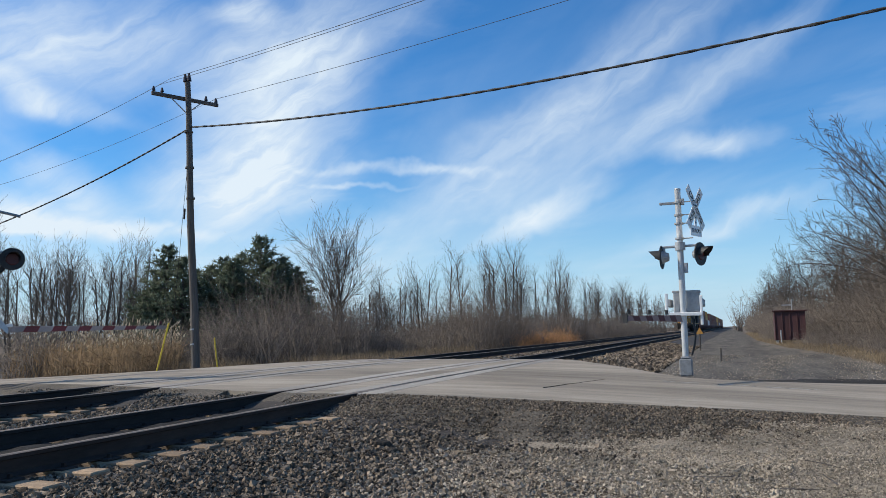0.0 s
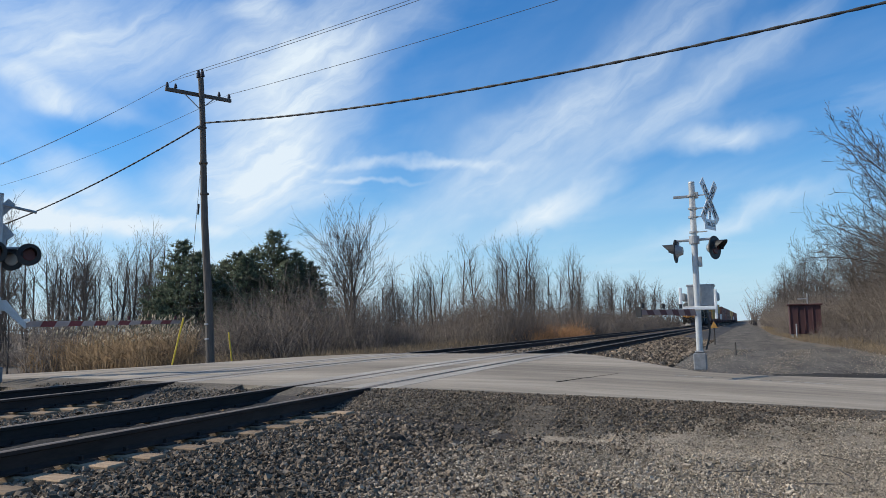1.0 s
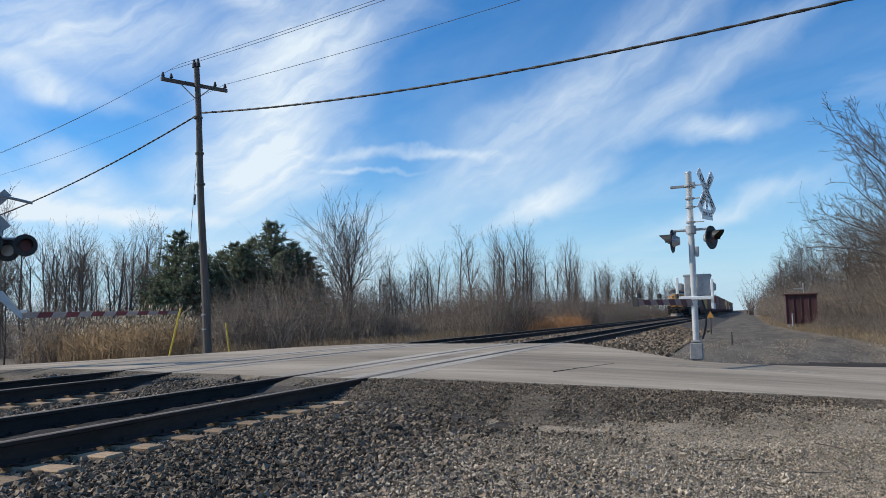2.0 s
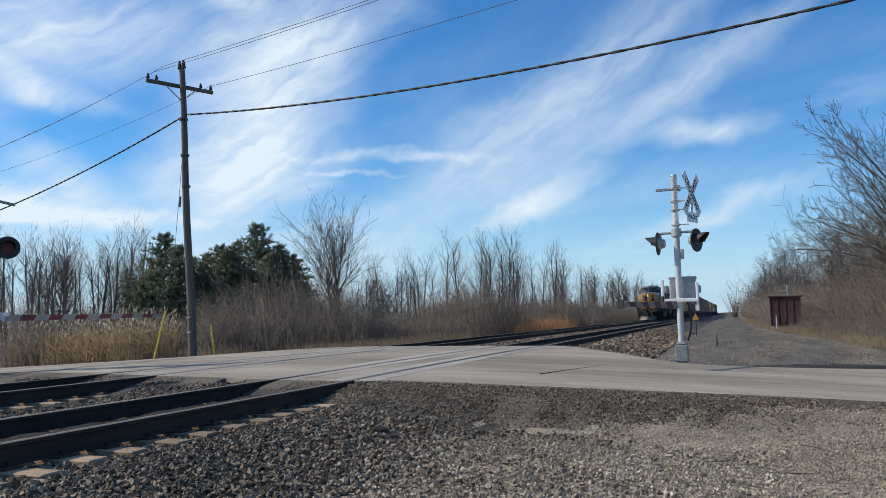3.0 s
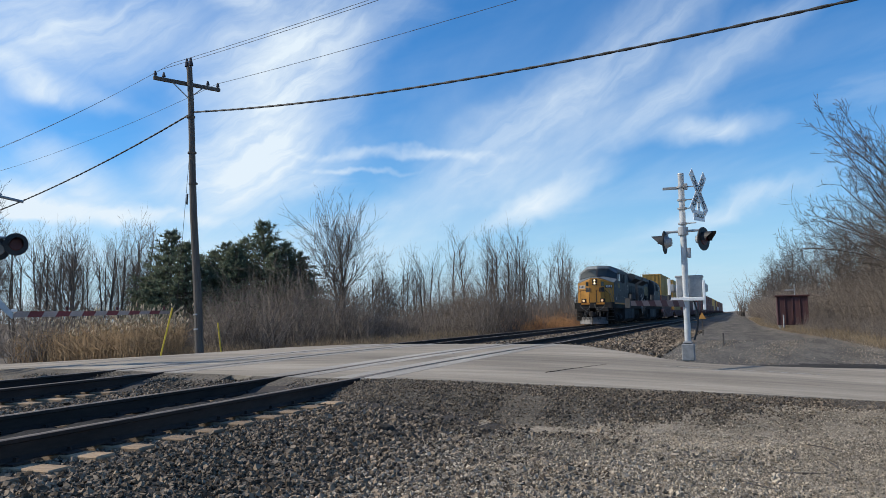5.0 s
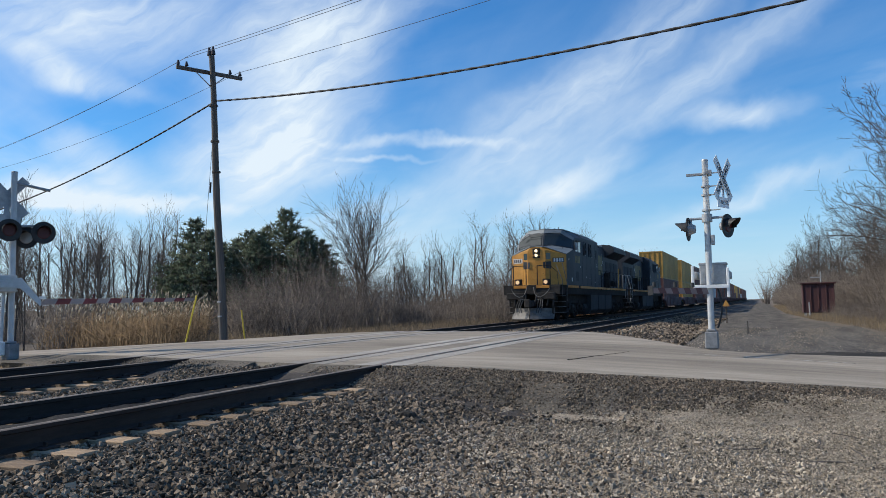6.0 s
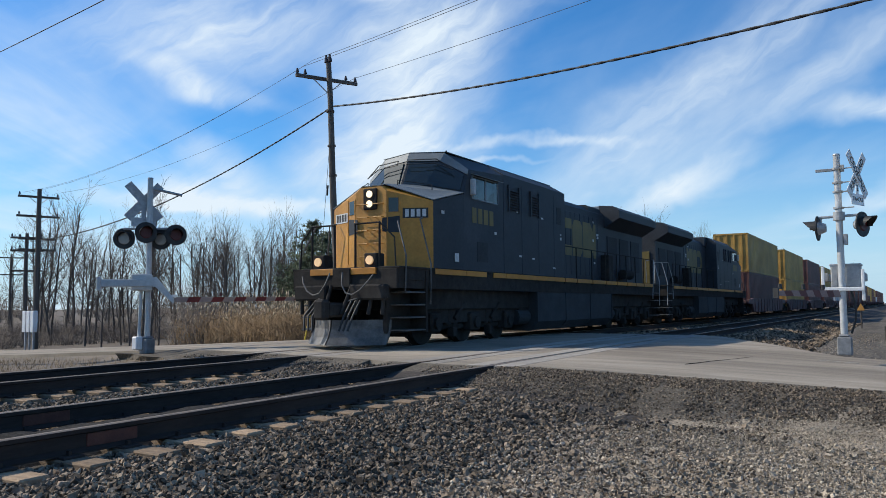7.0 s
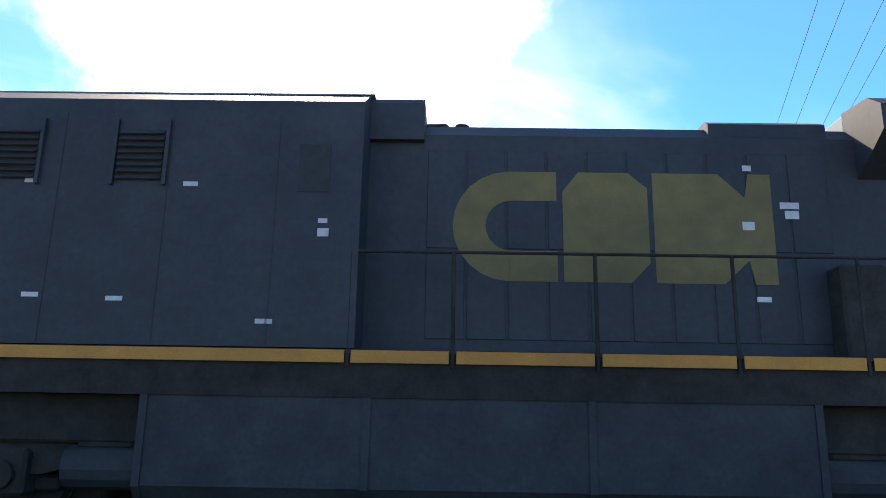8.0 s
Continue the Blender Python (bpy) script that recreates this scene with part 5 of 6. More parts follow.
    for y in (6.5, 8.8, 11.1, 13.4):
        bm = B()
        loft(bm, [[(-1.25, w, 0.18), (1.25, w, 0.18), (1.5, w, 0.45), (1.5, w, 1.42), (-1.5, w, 1.42), (-1.5, w, 0.45)] for w in (y - 0.04, y + 0.04)])
        part("tank_rib", bm, "tank", e)
    for y0 in (1.0, 14.9):
        bogie(e, y0, (0.0, 2.0, 4.0), 0.53)
        for k in range(3):
            bm = B()
            box(bm, -0.62, 0.62, y0 + 2.0 * k - 0.2, y0 + 2.0 * k + 0.85, 0.2, 0.9, 0.06)
            part("traction_motor", bm, "under", e)
        for s in (-1, 1):
            bm = B()
            box(bm, min(s * 0.86, s * 1.0), max(s * 0.86, s * 1.0), y0 - 0.5, y0 + 4.5, 0.36, 0.52, 0.03)
            part("brake_rigging", bm, "under", e)
    for s in (-1, 1):
        for y in (5.62, 13.5):
            bm = B()
            tube(bm, (s * 1.05, y, 0.62), (s * 1.05, y + 0.82, 0.62), 0.24, n=14)
            part("air_reservoir", bm, "tank", e)
            bm = B()
            box(bm, min(s * 0.8, s * 1.2), max(s * 0.8, s * 1.2), y + 0.1, y + 0.7, 0.8, 1.4, 0.03)
            part("reservoir_hanger", bm, "under", e)
    # front platform, steps, lights, plow
    bm = B()
    box(bm, -1.5, 1.5, -1.08, -1.0, 1.35, 1.80, 0.01)
    part("end_plate", bm, "under", e)
    for a, b in ((-0.95, -0.25), (0.25, 0.95)):
        bm = B()
        box(bm, a, b, -1.12, -1.07, 1.68, 1.83, 0.01)
        part("end_stripe", bm, "stripe", e, "bright yellow platform edge")
    bm = B()
    box(bm, -0.25, 0.25, -1.15, -1.05, 1.40, 1.82, 0.01)
    part("draft_plate", bm, "under", e)
    bm = B()
    box(bm, -0.22, 0.22, -1.75, -1.0, 0.72, 1.05, 0.05)
    box(bm, -0.16, 0.16, -1.95, -1.7, 0.66, 1.12, 0.06)
    part("coupler", bm, "under", e, "black knuckle coupler")
    for s in (-1, 1):
        bm = B()
        cols = ((0.02, -1.70), (0.4, -1.50), (0.8, -1.24), (1.12, -0.98))
        rows = []
        for x0, y0 in cols:
            front = [(s * x0, y0 + 0.22 * (1 - (1 - f) ** 2), 0.10 + 0.56 * f) for f in (0, 0.3, 0.65, 1.0)]
            rows.append(front + [(p[0], p[1] + 0.05, p[2]) for p in front[::-1]])
        loft(bm, rows)
        part("plow", bm, "plow", e, "worn grey steel plow blade")
        for k in range(4):
            bm = B()
            x0 = 0.25 + 0.3 * k
            tube(bm, (s * x0, -1.45 + 0.1 * k, 0.78), (s * (x0 + 0.05), -1.12, 1.45), 0.045, n=8)
            part("plow_bracket", bm, "under", e)
        bm = B()
        box(bm, min(s * 0.35, s * 1.3), max(s * 0.35, s * 1.3), -1.28, -1.05, 1.1, 1.45, 0.04)
        part("anticlimber", bm, "under", e)
        bm = B()
        box(bm, min(s * 0.58, s * 0.92), max(s * 0.58, s * 0.92), -1.05, -0.72, 1.82, 2.16, 0.02)
        ditch = part("ditch_light_box", bm, "under", e, "dark ditch light box")
        bm = B()
        tube(bm, (s * 0.75, -1.05, 2.0), (s * 0.75, -1.09, 2.0), 0.10, n=16)
        part("ditch_lens", bm, "lamp_dim", ditch, "glowing ditch light")
        # steps in the corner
        for k in range(5):
            bm = B()
            z = 0.40 + k * 0.285
            box(bm, min(s * 1.1, s * 1.53), max(s * 1.1, s * 1.53), -0.75, 0.05, z, z + 0.035, 0.006)
            part("step", bm, "plow" if k < 4 else "under", e, "worn step edge")
        bm = B()
        box(bm, min(s * 1.0, s * 1.1), max(s * 1.0, s * 1.1), -0.9, 0.3, 0.35, 1.77)
        box(bm, min(s * 1.1, s * 1.54), max(s * 1.1, s * 1.54), 0.06, 0.14, 0.35, 1.77)
        part("step_well", bm, "under", e)
        handrail("grab_rail", [(s * 1.54, 0.25, 1.0), (s * 1.56, 0.25, 1.95), (s * 1.36, 0.1, 3.0), (s * 1.30, 0.3, 3.05)], 0.02, e, "plow")
        handrail("grab_rail", [(s * 1.54, -0.8, 1.3), (s * 1.56, -0.8, 2.1), (s * 1.2, -0.6, 2.9)], 0.02, e, "plow")
        handrail("front_rail", [(s * 0.30, -1.0, 1.80), (s * 0.30, -1.0, 2.85), (s * 0.98, -1.0, 2.85), (s * 0.98, -1.0, 1.80)], 0.03, e, "under")
        handrail("front_rail", [(s * 0.98, -1.0, 2.85), (s * 1.35, -0.95, 2.5), (s * 1.40, -0.95, 1.6)], 0.02, e, "under")
        handrail("air_hose", [(s * 0.18, -1.32, 1.72), (s * 0.24, -1.42, 1.45), (s * 0.38, -1.46, 1.26), (s * 0.56, -1.46, 1.22), (s * 0.76, -1.44, 1.32), (s * 0.92, -1.38, 1.50), (s * 1.02, -1.30, 1.66)], 0.018, e, "plow")
        handrail("cut_lever", [(s * 0.2, -1.3, 1.05), (s * 0.7, -1.25, 1.18), (s * 1.3, -1.15, 1.15)], 0.018, e, "plow")
        for k in range(3):
            x = s * (0.4 + k * 0.12)
            handrail("brake_hose", [(x, -1.25, 1.1), (x + s * 0.05, -1.6, 0.75), (x - s * 0.02, -1.70, 0.42)], 0.024, e, "black")
        # number board, small window, nose fittings
        d = Vector((s * 1.04, 0.46, 0)).normalized()
        o = Vector((s * 0.46, 0.0, 0))
        nrm = Vector((d.y * s, -abs(d.x), 0)).normalized() * 0.012
        bm = B()
        q = [o + d * a + Vector((0, 0, z)) + nrm for a, z in ((0.40, 3.06), (1.02, 3.06), (1.02, 3.30), (0.40, 3.30))]
        plate(bm, q[::s], 0.02)
        board = part("number_board", bm, "decal" if s < 0 else "black", nose, "pale number board with dark bars" if s < 0 else "black number board with pale bars")
        for k in range(4):
            bm = B()
            q = [o + d * (0.46 + k * 0.14 + a) + Vector((0, 0, z)) + nrm * 1.5 for a, z in ((0, 3.09), (0.09, 3.09), (0.09, 3.27), (0, 3.27))]
            plate(bm, q[::s], 0.008)
            part("number_bar", bm, "black" if s < 0 else "decal", board)
        bm = B()
        for k, (a, b, z0, z1) in enumerate(((0.06, 0.30, 3.22, 3.56),)):
            q = [o + d * u + Vector((0, 0, z)) + nrm for u, z in ((a, z0), (b, z0), (b, z1), (a, z1))]
            plate(bm, q[::s], 0.02)
        part("nose_window", bm, "pane", nose, "small rounded dark nose window")
        for k in range(5):
            bm = B()
            z = 2.15 + k * 0.32
            pipe(bm, [(s * 0.10 + 0.05, -0.01, z), (s * 0.10 + 0.05, -0.09, z), (s * 0.38, -0.09, z), (s * 0.38, -0.01, z)], 0.014, 6)
            part("grab_iron", bm, "gold", nose)
        bm = B()
        for u in (0.02, 0.36):
            q0, q1 = o + d * u + nrm, o + d * (u + 0.02) + nrm
            plate(bm, [(q0.x, q0.y, 2.0), (q1.x, q1.y, 2.0), (q1.x, q1.y, 3.6), (q0.x, q0.y, 3.6)][::s], 0.014)
        part("door_edge", bm, "gold", nose)
        bm = B()
        q = [o + d * u + Vector((0, 0, z)) + nrm * 0.7 for u, z in ((-0.1, 2.75), (0.33, 2.72), (0.33, 3.12), (-0.1, 3.08))]
        plate(bm, q[::s], 0.006)
        part("nose_emblem", bm, "blue", nose, "dark blue painted block")
    bm = B()
    box(bm, -0.20, 0.20, -0.05, 0.02, 3.30, 3.82, 0.02)
    case = part("headlight_case", bm, "under", nose, "dark headlight case")
    for z in (3.44, 3.68):
        bm = B()
        tube(bm, (0, -0.05, z), (0, -0.075, z), 0.085, n=18)
        part("headlight", bm, "lamp_on", case, "lit round headlight")
    return e


def container(mat, length=16.0, h=2.9):
    c = base("shipping_container", pose(0, 0, 0), {"box_yellow": "yellow corrugated steel shipping container on a well car", "box_brown": "red-brown corrugated steel shipping container on a well car", "box_white": "pale grey steel shipping container on a well car"}[mat], "container", "shipping containers")
    bm = B()
    w = 1.24
    n = int(length / 0.14)
    for s in (-1, 1):
        rows = []
        for k in range(n + 1):
            d = 0.0 if (k // 2) % 2 else 0.035
            rows.append([(s * (w - d), 0.08 + (length - 0.16) * k / n, 0.1), (s * (w - d), 0.08 + (length - 0.16) * k / n, h - 0.1)])
        vs = [[bm.verts.new(p) for p in r] for r in rows]
        for a, b in zip(vs, vs[1:]):
            bm.faces.new((a[0], b[0], b[1], a[1]))
    box(bm, -w + 0.045, w - 0.045, 0.045, length - 0.045, 0.06, h - 0.03)
    part("shell", bm, mat, c)
    bm = B()
    for s in (-1, 1):
        for y in (0.0, length - 0.14):
            box(bm, min(s * (w - 0.12), s * w), max(s * (w - 0.12), s * w), y, y + 0.14, 0, h)
        box(bm, min(s * (w - 0.08), s * w), max(s * (w - 0.08), s * w), 0, length, 0, 0.13)
        box(bm, min(s * (w - 0.08), s * w), max(s * (w - 0.08), s * w), 0, length, h - 0.11, h)
    for y in (0.0, length - 0.1):
        box(bm, -w, w, y, y + 0.1, 0, 0.13), box(bm, -w, w, y, y + 0.1, h - 0.11, h)
    part("corner_frame", bm, mat, c)
    for k in range(4):
        bm = B()
        x = -0.8 + k * 0.53
        box(bm, x - 0.03, x + 0.03, -0.03, 0.02, 0.12, h - 0.12)
        part("end_rib", bm, mat, c)
    return c


def well_car():
    c = base("well_car", pose(0, 0, 0), "low oxide-red articulated well car", "freight car", "well cars")
    L = 20.6
    bm = B()
    for s in (-1, 1):
        loft(bm, [[(s * 1.30, y, zb), (s * 1.48, y, zb), (s * 1.48, y, zt), (s * 1.30, y, zt)] for y, zb, zt in ((0.4, 0.95, 1.25), (2.0, 0.95, 1.3), (2.6, 0.32, 1.35), (18.0, 0.32, 1.35), (18.6, 0.95, 1.3), (20.2, 0.95, 1.25))])
    part("side_sill", bm, "well", c)
    bm = B()
    box(bm, -1.3, 1.3, 0.3, 2.3, 0.98, 1.2, 0.02)
    box(bm, -1.3, 1.3, 18.3, 20.3, 0.98, 1.2, 0.02)
    box(bm, -1.3, 1.3, 2.3, 18.3, 0.30, 0.40)
    part("deck", bm, "well", c)
    for s in (-1, 1):
        for k in range(11):
            bm = B()
            y = 2.9 + k * 1.48
            box(bm, min(s * 1.48, s * 1.53), max(s * 1.48, s * 1.53), y, y + 0.12, 0.34, 1.33)
            part("side_rib", bm, "well", c)
    for y in (1.0, 19.6):
        bogie(c, y, (-0.9, 0.9), 0.42)
    bm = B()
    box(bm, -0.15, 0.15, -0.3, 0.5, 0.75, 1.0, 0.03)
    box(bm, -0.15, 0.15, 20.1, 20.9, 0.75, 1.0, 0.03)
    part("drawbar", bm, "under", c)
    return c


SPEED, HEAD_Y, HEAD_T = 24.4, 14.94, 7.0    # metres a second; headlight's place at that time


def head_y(t):
    return HEAD_Y - SPEED * (t - HEAD_T)


MOVING = []                                  # thing, distance behind the headlight, height, half-turned


def build_train():
    def add(ob, s, z=0.0, turned=False):
        MOVING.append((ob, s, z, turned))

    engine = build_engine()
    add(engine, 0.0)
    second = copy_thing(engine, pose(0, 0, 0))
    tagged(second, "second dark blue locomotive, running backwards with a yellow hood end")
    add(second, 41.3, 0.0, True)
    car = well_car()
    boxes = {k: container(k) for k in ("box_yellow", "box_brown", "box_white")}
    used = {k: False for k in boxes}
    loads = [("box_brown", "box_yellow"), ("box_yellow", "box_yellow"), ("box_brown", "box_brown"), ("box_brown", "box_yellow"), ("box_white", None)] + [("box_brown", "box_brown")] * 6
    s = 43.4
    for k in range(22):
        c = car if k == 0 else copy_thing(car, pose(0, 0, 0))
        add(c, s)
        for level, kind in enumerate(loads[k % len(loads)]):
            if kind is None:
                continue
            b = boxes[kind] if not used[kind] else copy_thing(boxes[kind], pose(0, 0, 0))
            used[kind] = True
            add(b, s + 2.3, 0.42 + level * 2.93)
        s += 20.9


build_train()


def motions():
    for ob, s, z, turned in MOVING:
        walk(ob, [(t, pose(TRACKS[1], head_y(t) + s, RAIL_Z + z, 0, 0, 180 if turned else 0)) for t in (0.0, 2.0, 4.0, 6.0, 8.0)])


# ---- plants ----
def cones(p, q, r, sides=3):
    """Tapered spikes from p to q (n, 3) with base radius r (n,): corners and triangles."""
    n = len(p)
    d = q - p
    d = d / np.maximum(np.linalg.norm(d, axis=1, keepdims=True), 1e-6)
    a = np.cross(d, np.where(np.abs(d[:, 2:3]) < 0.9, [[0, 0, 1.0]], [[1.0, 0, 0]]))
    a /= np.maximum(np.linalg.norm(a, axis=1, keepdims=True), 1e-6)
    b = np.cross(d, a)
    ring = [p + (a * math.cos(k * 2 * math.pi / sides) + b * math.sin(k * 2 * math.pi / sides)) * r[:, None] for k in range(sides)]
    v = np.stack(ring + [q], 1).reshape(-1, 3)
    base_i = np.arange(n)[:, None] * (sides + 1)
    t = np.concatenate([np.concatenate([base_i + k, base_i + (k + 1) % sides, base_i + sides], 1) for k in range(sides)])
    return v, t


def limbs(p, q, r0, r1, sides):
    n = len(p)
    d = q - p
    d = d / np.maximum(np.linalg.norm(d, axis=1, keepdims=True), 1e-6)
    a = np.cross(d, np.where(np.abs(d[:, 2:3]) < 0.9, [[0, 0, 1.0]], [[1.0, 0, 0]]))
    a /= np.maximum(np.linalg.norm(a, axis=1, keepdims=True), 1e-6)
    b = np.cross(d, a)
    ang = [k * 2 * math.pi / sides for k in range(sides)]
    v = np.stack([p + (a * math.cos(t) + b * math.sin(t)) * r0[:, None] for t in ang] + [q + (a * math.cos(t) + b * math.sin(t)) * r1[:, None] for t in ang], 1).reshape(-1, 3)
    i = np.arange(n)[:, None] * sides * 2
    tris = []
    for k in range(sides):
        k2 = (k + 1) % sides
        tris += [np.concatenate([i + k, i + k2, i + sides + k2], 1), np.concatenate([i + k, i + sides + k2, i + sides + k], 1)]
    return v, np.concatenate(tris)


def joined(pieces):
    vs, ts, o = [], [], 0
    for v, t in pieces:
        vs.append(v), ts.append(t + o)
        o += len(v)
    return np.concatenate(vs), np.concatenate(ts)


def grow_tree(seed, height, spread, depth, upright, min_r=0.006, stems=1, trunk=0.62, limb=0.85, thin=0.3, girth=0.014):
    rng = random.Random(seed)
    segs = []

    def grow(p, d, length, r, level):
        n = (15 if trunk > 0.8 else 6) if level == 0 else (4 if level < 2 else 3 if level < 3 else 2)
        step = length / n
        for k in range(n):
            w = (0.03 if level == 0 else 0.08) if trunk > 0.8 else 0.08 if level == 0 else 0.15
            d = (d + Vector((rng.gauss(0, w), rng.gauss(0, w), rng.gauss(0, w) + (upright if level else 0.05)))).normalized()
            q = p + d * step
            r1 = max(min_r, r * (1 - 0.75 / n) if level else r * (1 - 0.6 / n))
            segs.append((p, q, r, r1, level))
            p, r = q, r1
            if level < depth and (level > 0 or k >= (4 if trunk > 0.8 else 1)) and not (level >= 2 and rng.random() < thin):
                for _ in range(2 if (level == 0 and k > 2 and trunk < 0.8) or (level in (1, 2) and rng.random() < 0.45) else 1):
                    turn = rng.uniform(0, 2 * math.pi)
                    side = d.orthogonal().normalized()
                    side = Matrix.Rotation(turn, 3, d) @ side
                    nd = (d * rng.uniform(0.5, 0.9) + side * spread * rng.uniform(0.6, 1.1)).normalized()
                    grow(p, nd, length * rng.uniform(0.42, 0.72) * (1.0 if level else limb), r * rng.uniform(0.45, 0.65), level + 1)

    for k in range(stems):
        a = k * 2.4
        tilt = 0.0 if stems == 1 else 0.26 * (k + 0.5) / stems + 0.03
        grow(Vector((0, 0, -0.1)), Vector((math.cos(a) * tilt, math.sin(a) * tilt, 1)).normalized(), height * trunk, height * girth / stems ** 0.35, 0)
    top = max(s[1].z for s in segs)
    f = height / top
    return [(p * f, q * f, a, b, l) for p, q, a, b, l in segs]


def bare_tree(name, seed, height, spread, depth, upright, label, min_r=0.006, stems=1, trunk=0.62, limb=0.85, thin=0.3, girth=0.014):
    segs = grow_tree(seed, height, spread, depth, upright, min_r, stems, trunk, limb, thin, girth)
    t = base(name, pose(0, 0, 0), label, "tree", "bare winter trees")
    for part_name, mat, pick, sides in (("trunk", "bark", lambda l: l <= 1, 5), ("crown", "twig", lambda l: l >= 2, 3)):
        o = twig_mesh(part_name, [s for s in segs if pick(s[4])], max(s[4] for s in segs), mat, sides)
        o.parent = t
    return t


def twig_mesh(name, segs, last, mat, sides):
    """Limbs as tapered prisms; the finest twigs of all as spikes."""
    def arrays(sel):
        return [np.array([s[k] for s in sel]) for k in range(4)]

    stout, fine = [s for s in segs if s[4] < last], [s for s in segs if s[4] == last]
    pieces = []
    if stout:
        pieces.append(limbs(*arrays(stout), sides))
    if fine:
        p, q, r, _ = arrays(fine)
        pieces.append(cones(p, q + (q - p) * 0.15, r * 1.1))
    return tri_mesh(name, *joined(pieces), mat)


def arching_tree(seed, height):
    """A broad tree whose long limbs rise, arch over and end in fine twigs, most of them towards the light."""
    rng = random.Random(seed)
    segs = []

    def branch(p, d, length, r, level):
        n = max(3, int(length / (0.6 if level < 2 else 0.34)))
        bend = (0.0, -0.035, -0.015, 0.02, 0.03)[level]
        for k in range(n):
            w = (0.04, 0.05, 0.08, 0.11, 0.14)[level]
            d = (d + Vector((rng.gauss(0, w), rng.gauss(0, w), rng.gauss(0, w) + bend))).normalized()
            q = p + d * (length / n)
            r1 = max(0.010, r * (1 - 0.8 / n))
            segs.append((p, q, r, r1, level))
            p, r = q, r1
            if level == 0 or level > 3 or k < n * 0.2:
                continue
            for _ in range(2 if rng.random() < 0.6 else 1):
                side = Matrix.Rotation(rng.uniform(0, 2 * math.pi), 3, d) @ d.orthogonal().normalized()
                nd = (d * 0.8 + side * rng.uniform(0.4, 0.8) + Vector((0, 0, 0.12))).normalized()
                branch(p, nd, length * rng.uniform(0.25, 0.5) * (1.15 - 0.6 * k / n), r * rng.uniform(0.45, 0.62), level + 1)

    foot, lean = Vector((0, 0, -0.1)), Vector((-0.16, 0, 1)).normalized()
    branch(foot, lean, height * 0.6, height * 0.014, 0)
    trunk = [s for s in segs]
    for k in range(26):
        i = min(len(trunk) - 1, int(len(trunk) * (0.32 + 0.68 * k / 25)))
        a = rng.uniform(-0.9, 0.9) + (math.pi if k % 3 else 0)
        up = 0.55 + 0.9 * k / 25 + rng.uniform(-0.15, 0.2)
        d = Vector((math.cos(a), math.sin(a), up)).normalized()
        branch(trunk[i][1], d, height * rng.uniform(0.28, 0.46), trunk[i][3] * 0.42, 1)
    t = base("bare_tree", pose(0, 0, 0), "great leafless tree with long arching limbs beside the service road", "tree", "bare winter trees")
    for part_name, mat, pick, sides in (("trunk", "bark", lambda l: l <= 1, 7), ("crown", "twig", lambda l: l >= 2, 3)):
        o = twig_mesh(part_name, [s for s in segs if pick(s[4])], 4, mat, sides)
        o.parent = t
    return t


def pine(seed, height):
    rng = np.random.RandomState(seed)
    t = base("pine_tree", pose(0, 0, 0), "dense dark green pine behind the brush", "tree", "pines")
    bm = B()
    tube(bm, (0, 0, -0.1), (0, 0, height), 0.16, 0.03, n=8)
    o = part("trunk", bm, "bark", t)
    tips, roots, pr = [], [], []
    limb_p, limb_q = [], []
    z = 0.12 * height
    while z < height * 0.99:
        f = z / height
        reach = height * 0.50 * (1 - f) ** 0.86 + 0.2
        for a in rng.uniform(0, 2 * math.pi, 8):
            L = reach * rng.uniform(0.5, 1.12)
            d = np.array([math.cos(a), math.sin(a), rng.uniform(0.05, 0.45)])
            p0 = np.array([0, 0, z])
            p1 = p0 + d * L
            limb_p.append(p0), limb_q.append(p1)
            for s in np.linspace(0.3, 1.0, max(3, int(L / 0.22))):
                c = p0 + d * L * s + rng.normal(0, 0.07, 3)
                m = 7
                dirs = rng.normal(0, 1, (m, 3)) + d * 0.7 + [0, 0, 0.5]
                dirs /= np.linalg.norm(dirs, axis=1, keepdims=True)
                roots.append(np.repeat(c[None], m, 0)), tips.append(c + dirs * rng.uniform(0.22, 0.42, (m, 1))), pr.append(np.full(m, 0.032))
        z += rng.uniform(0.22, 0.36)
    v, tr = cones(np.concatenate(roots), np.concatenate(tips), np.concatenate(pr))
    o = tri_mesh("crown", v, tr, "needles")
    o.parent = t
    limb_p, limb_q = np.array(limb_p), np.array(limb_q)
    v, tr = limbs(limb_p, limb_q, np.full(len(limb_p), 0.03), np.full(len(limb_p), 0.01), 4)
    o = tri_mesh("limbs", v, tr, "bark")
    o.name, o.parent = "limb", t
    return t


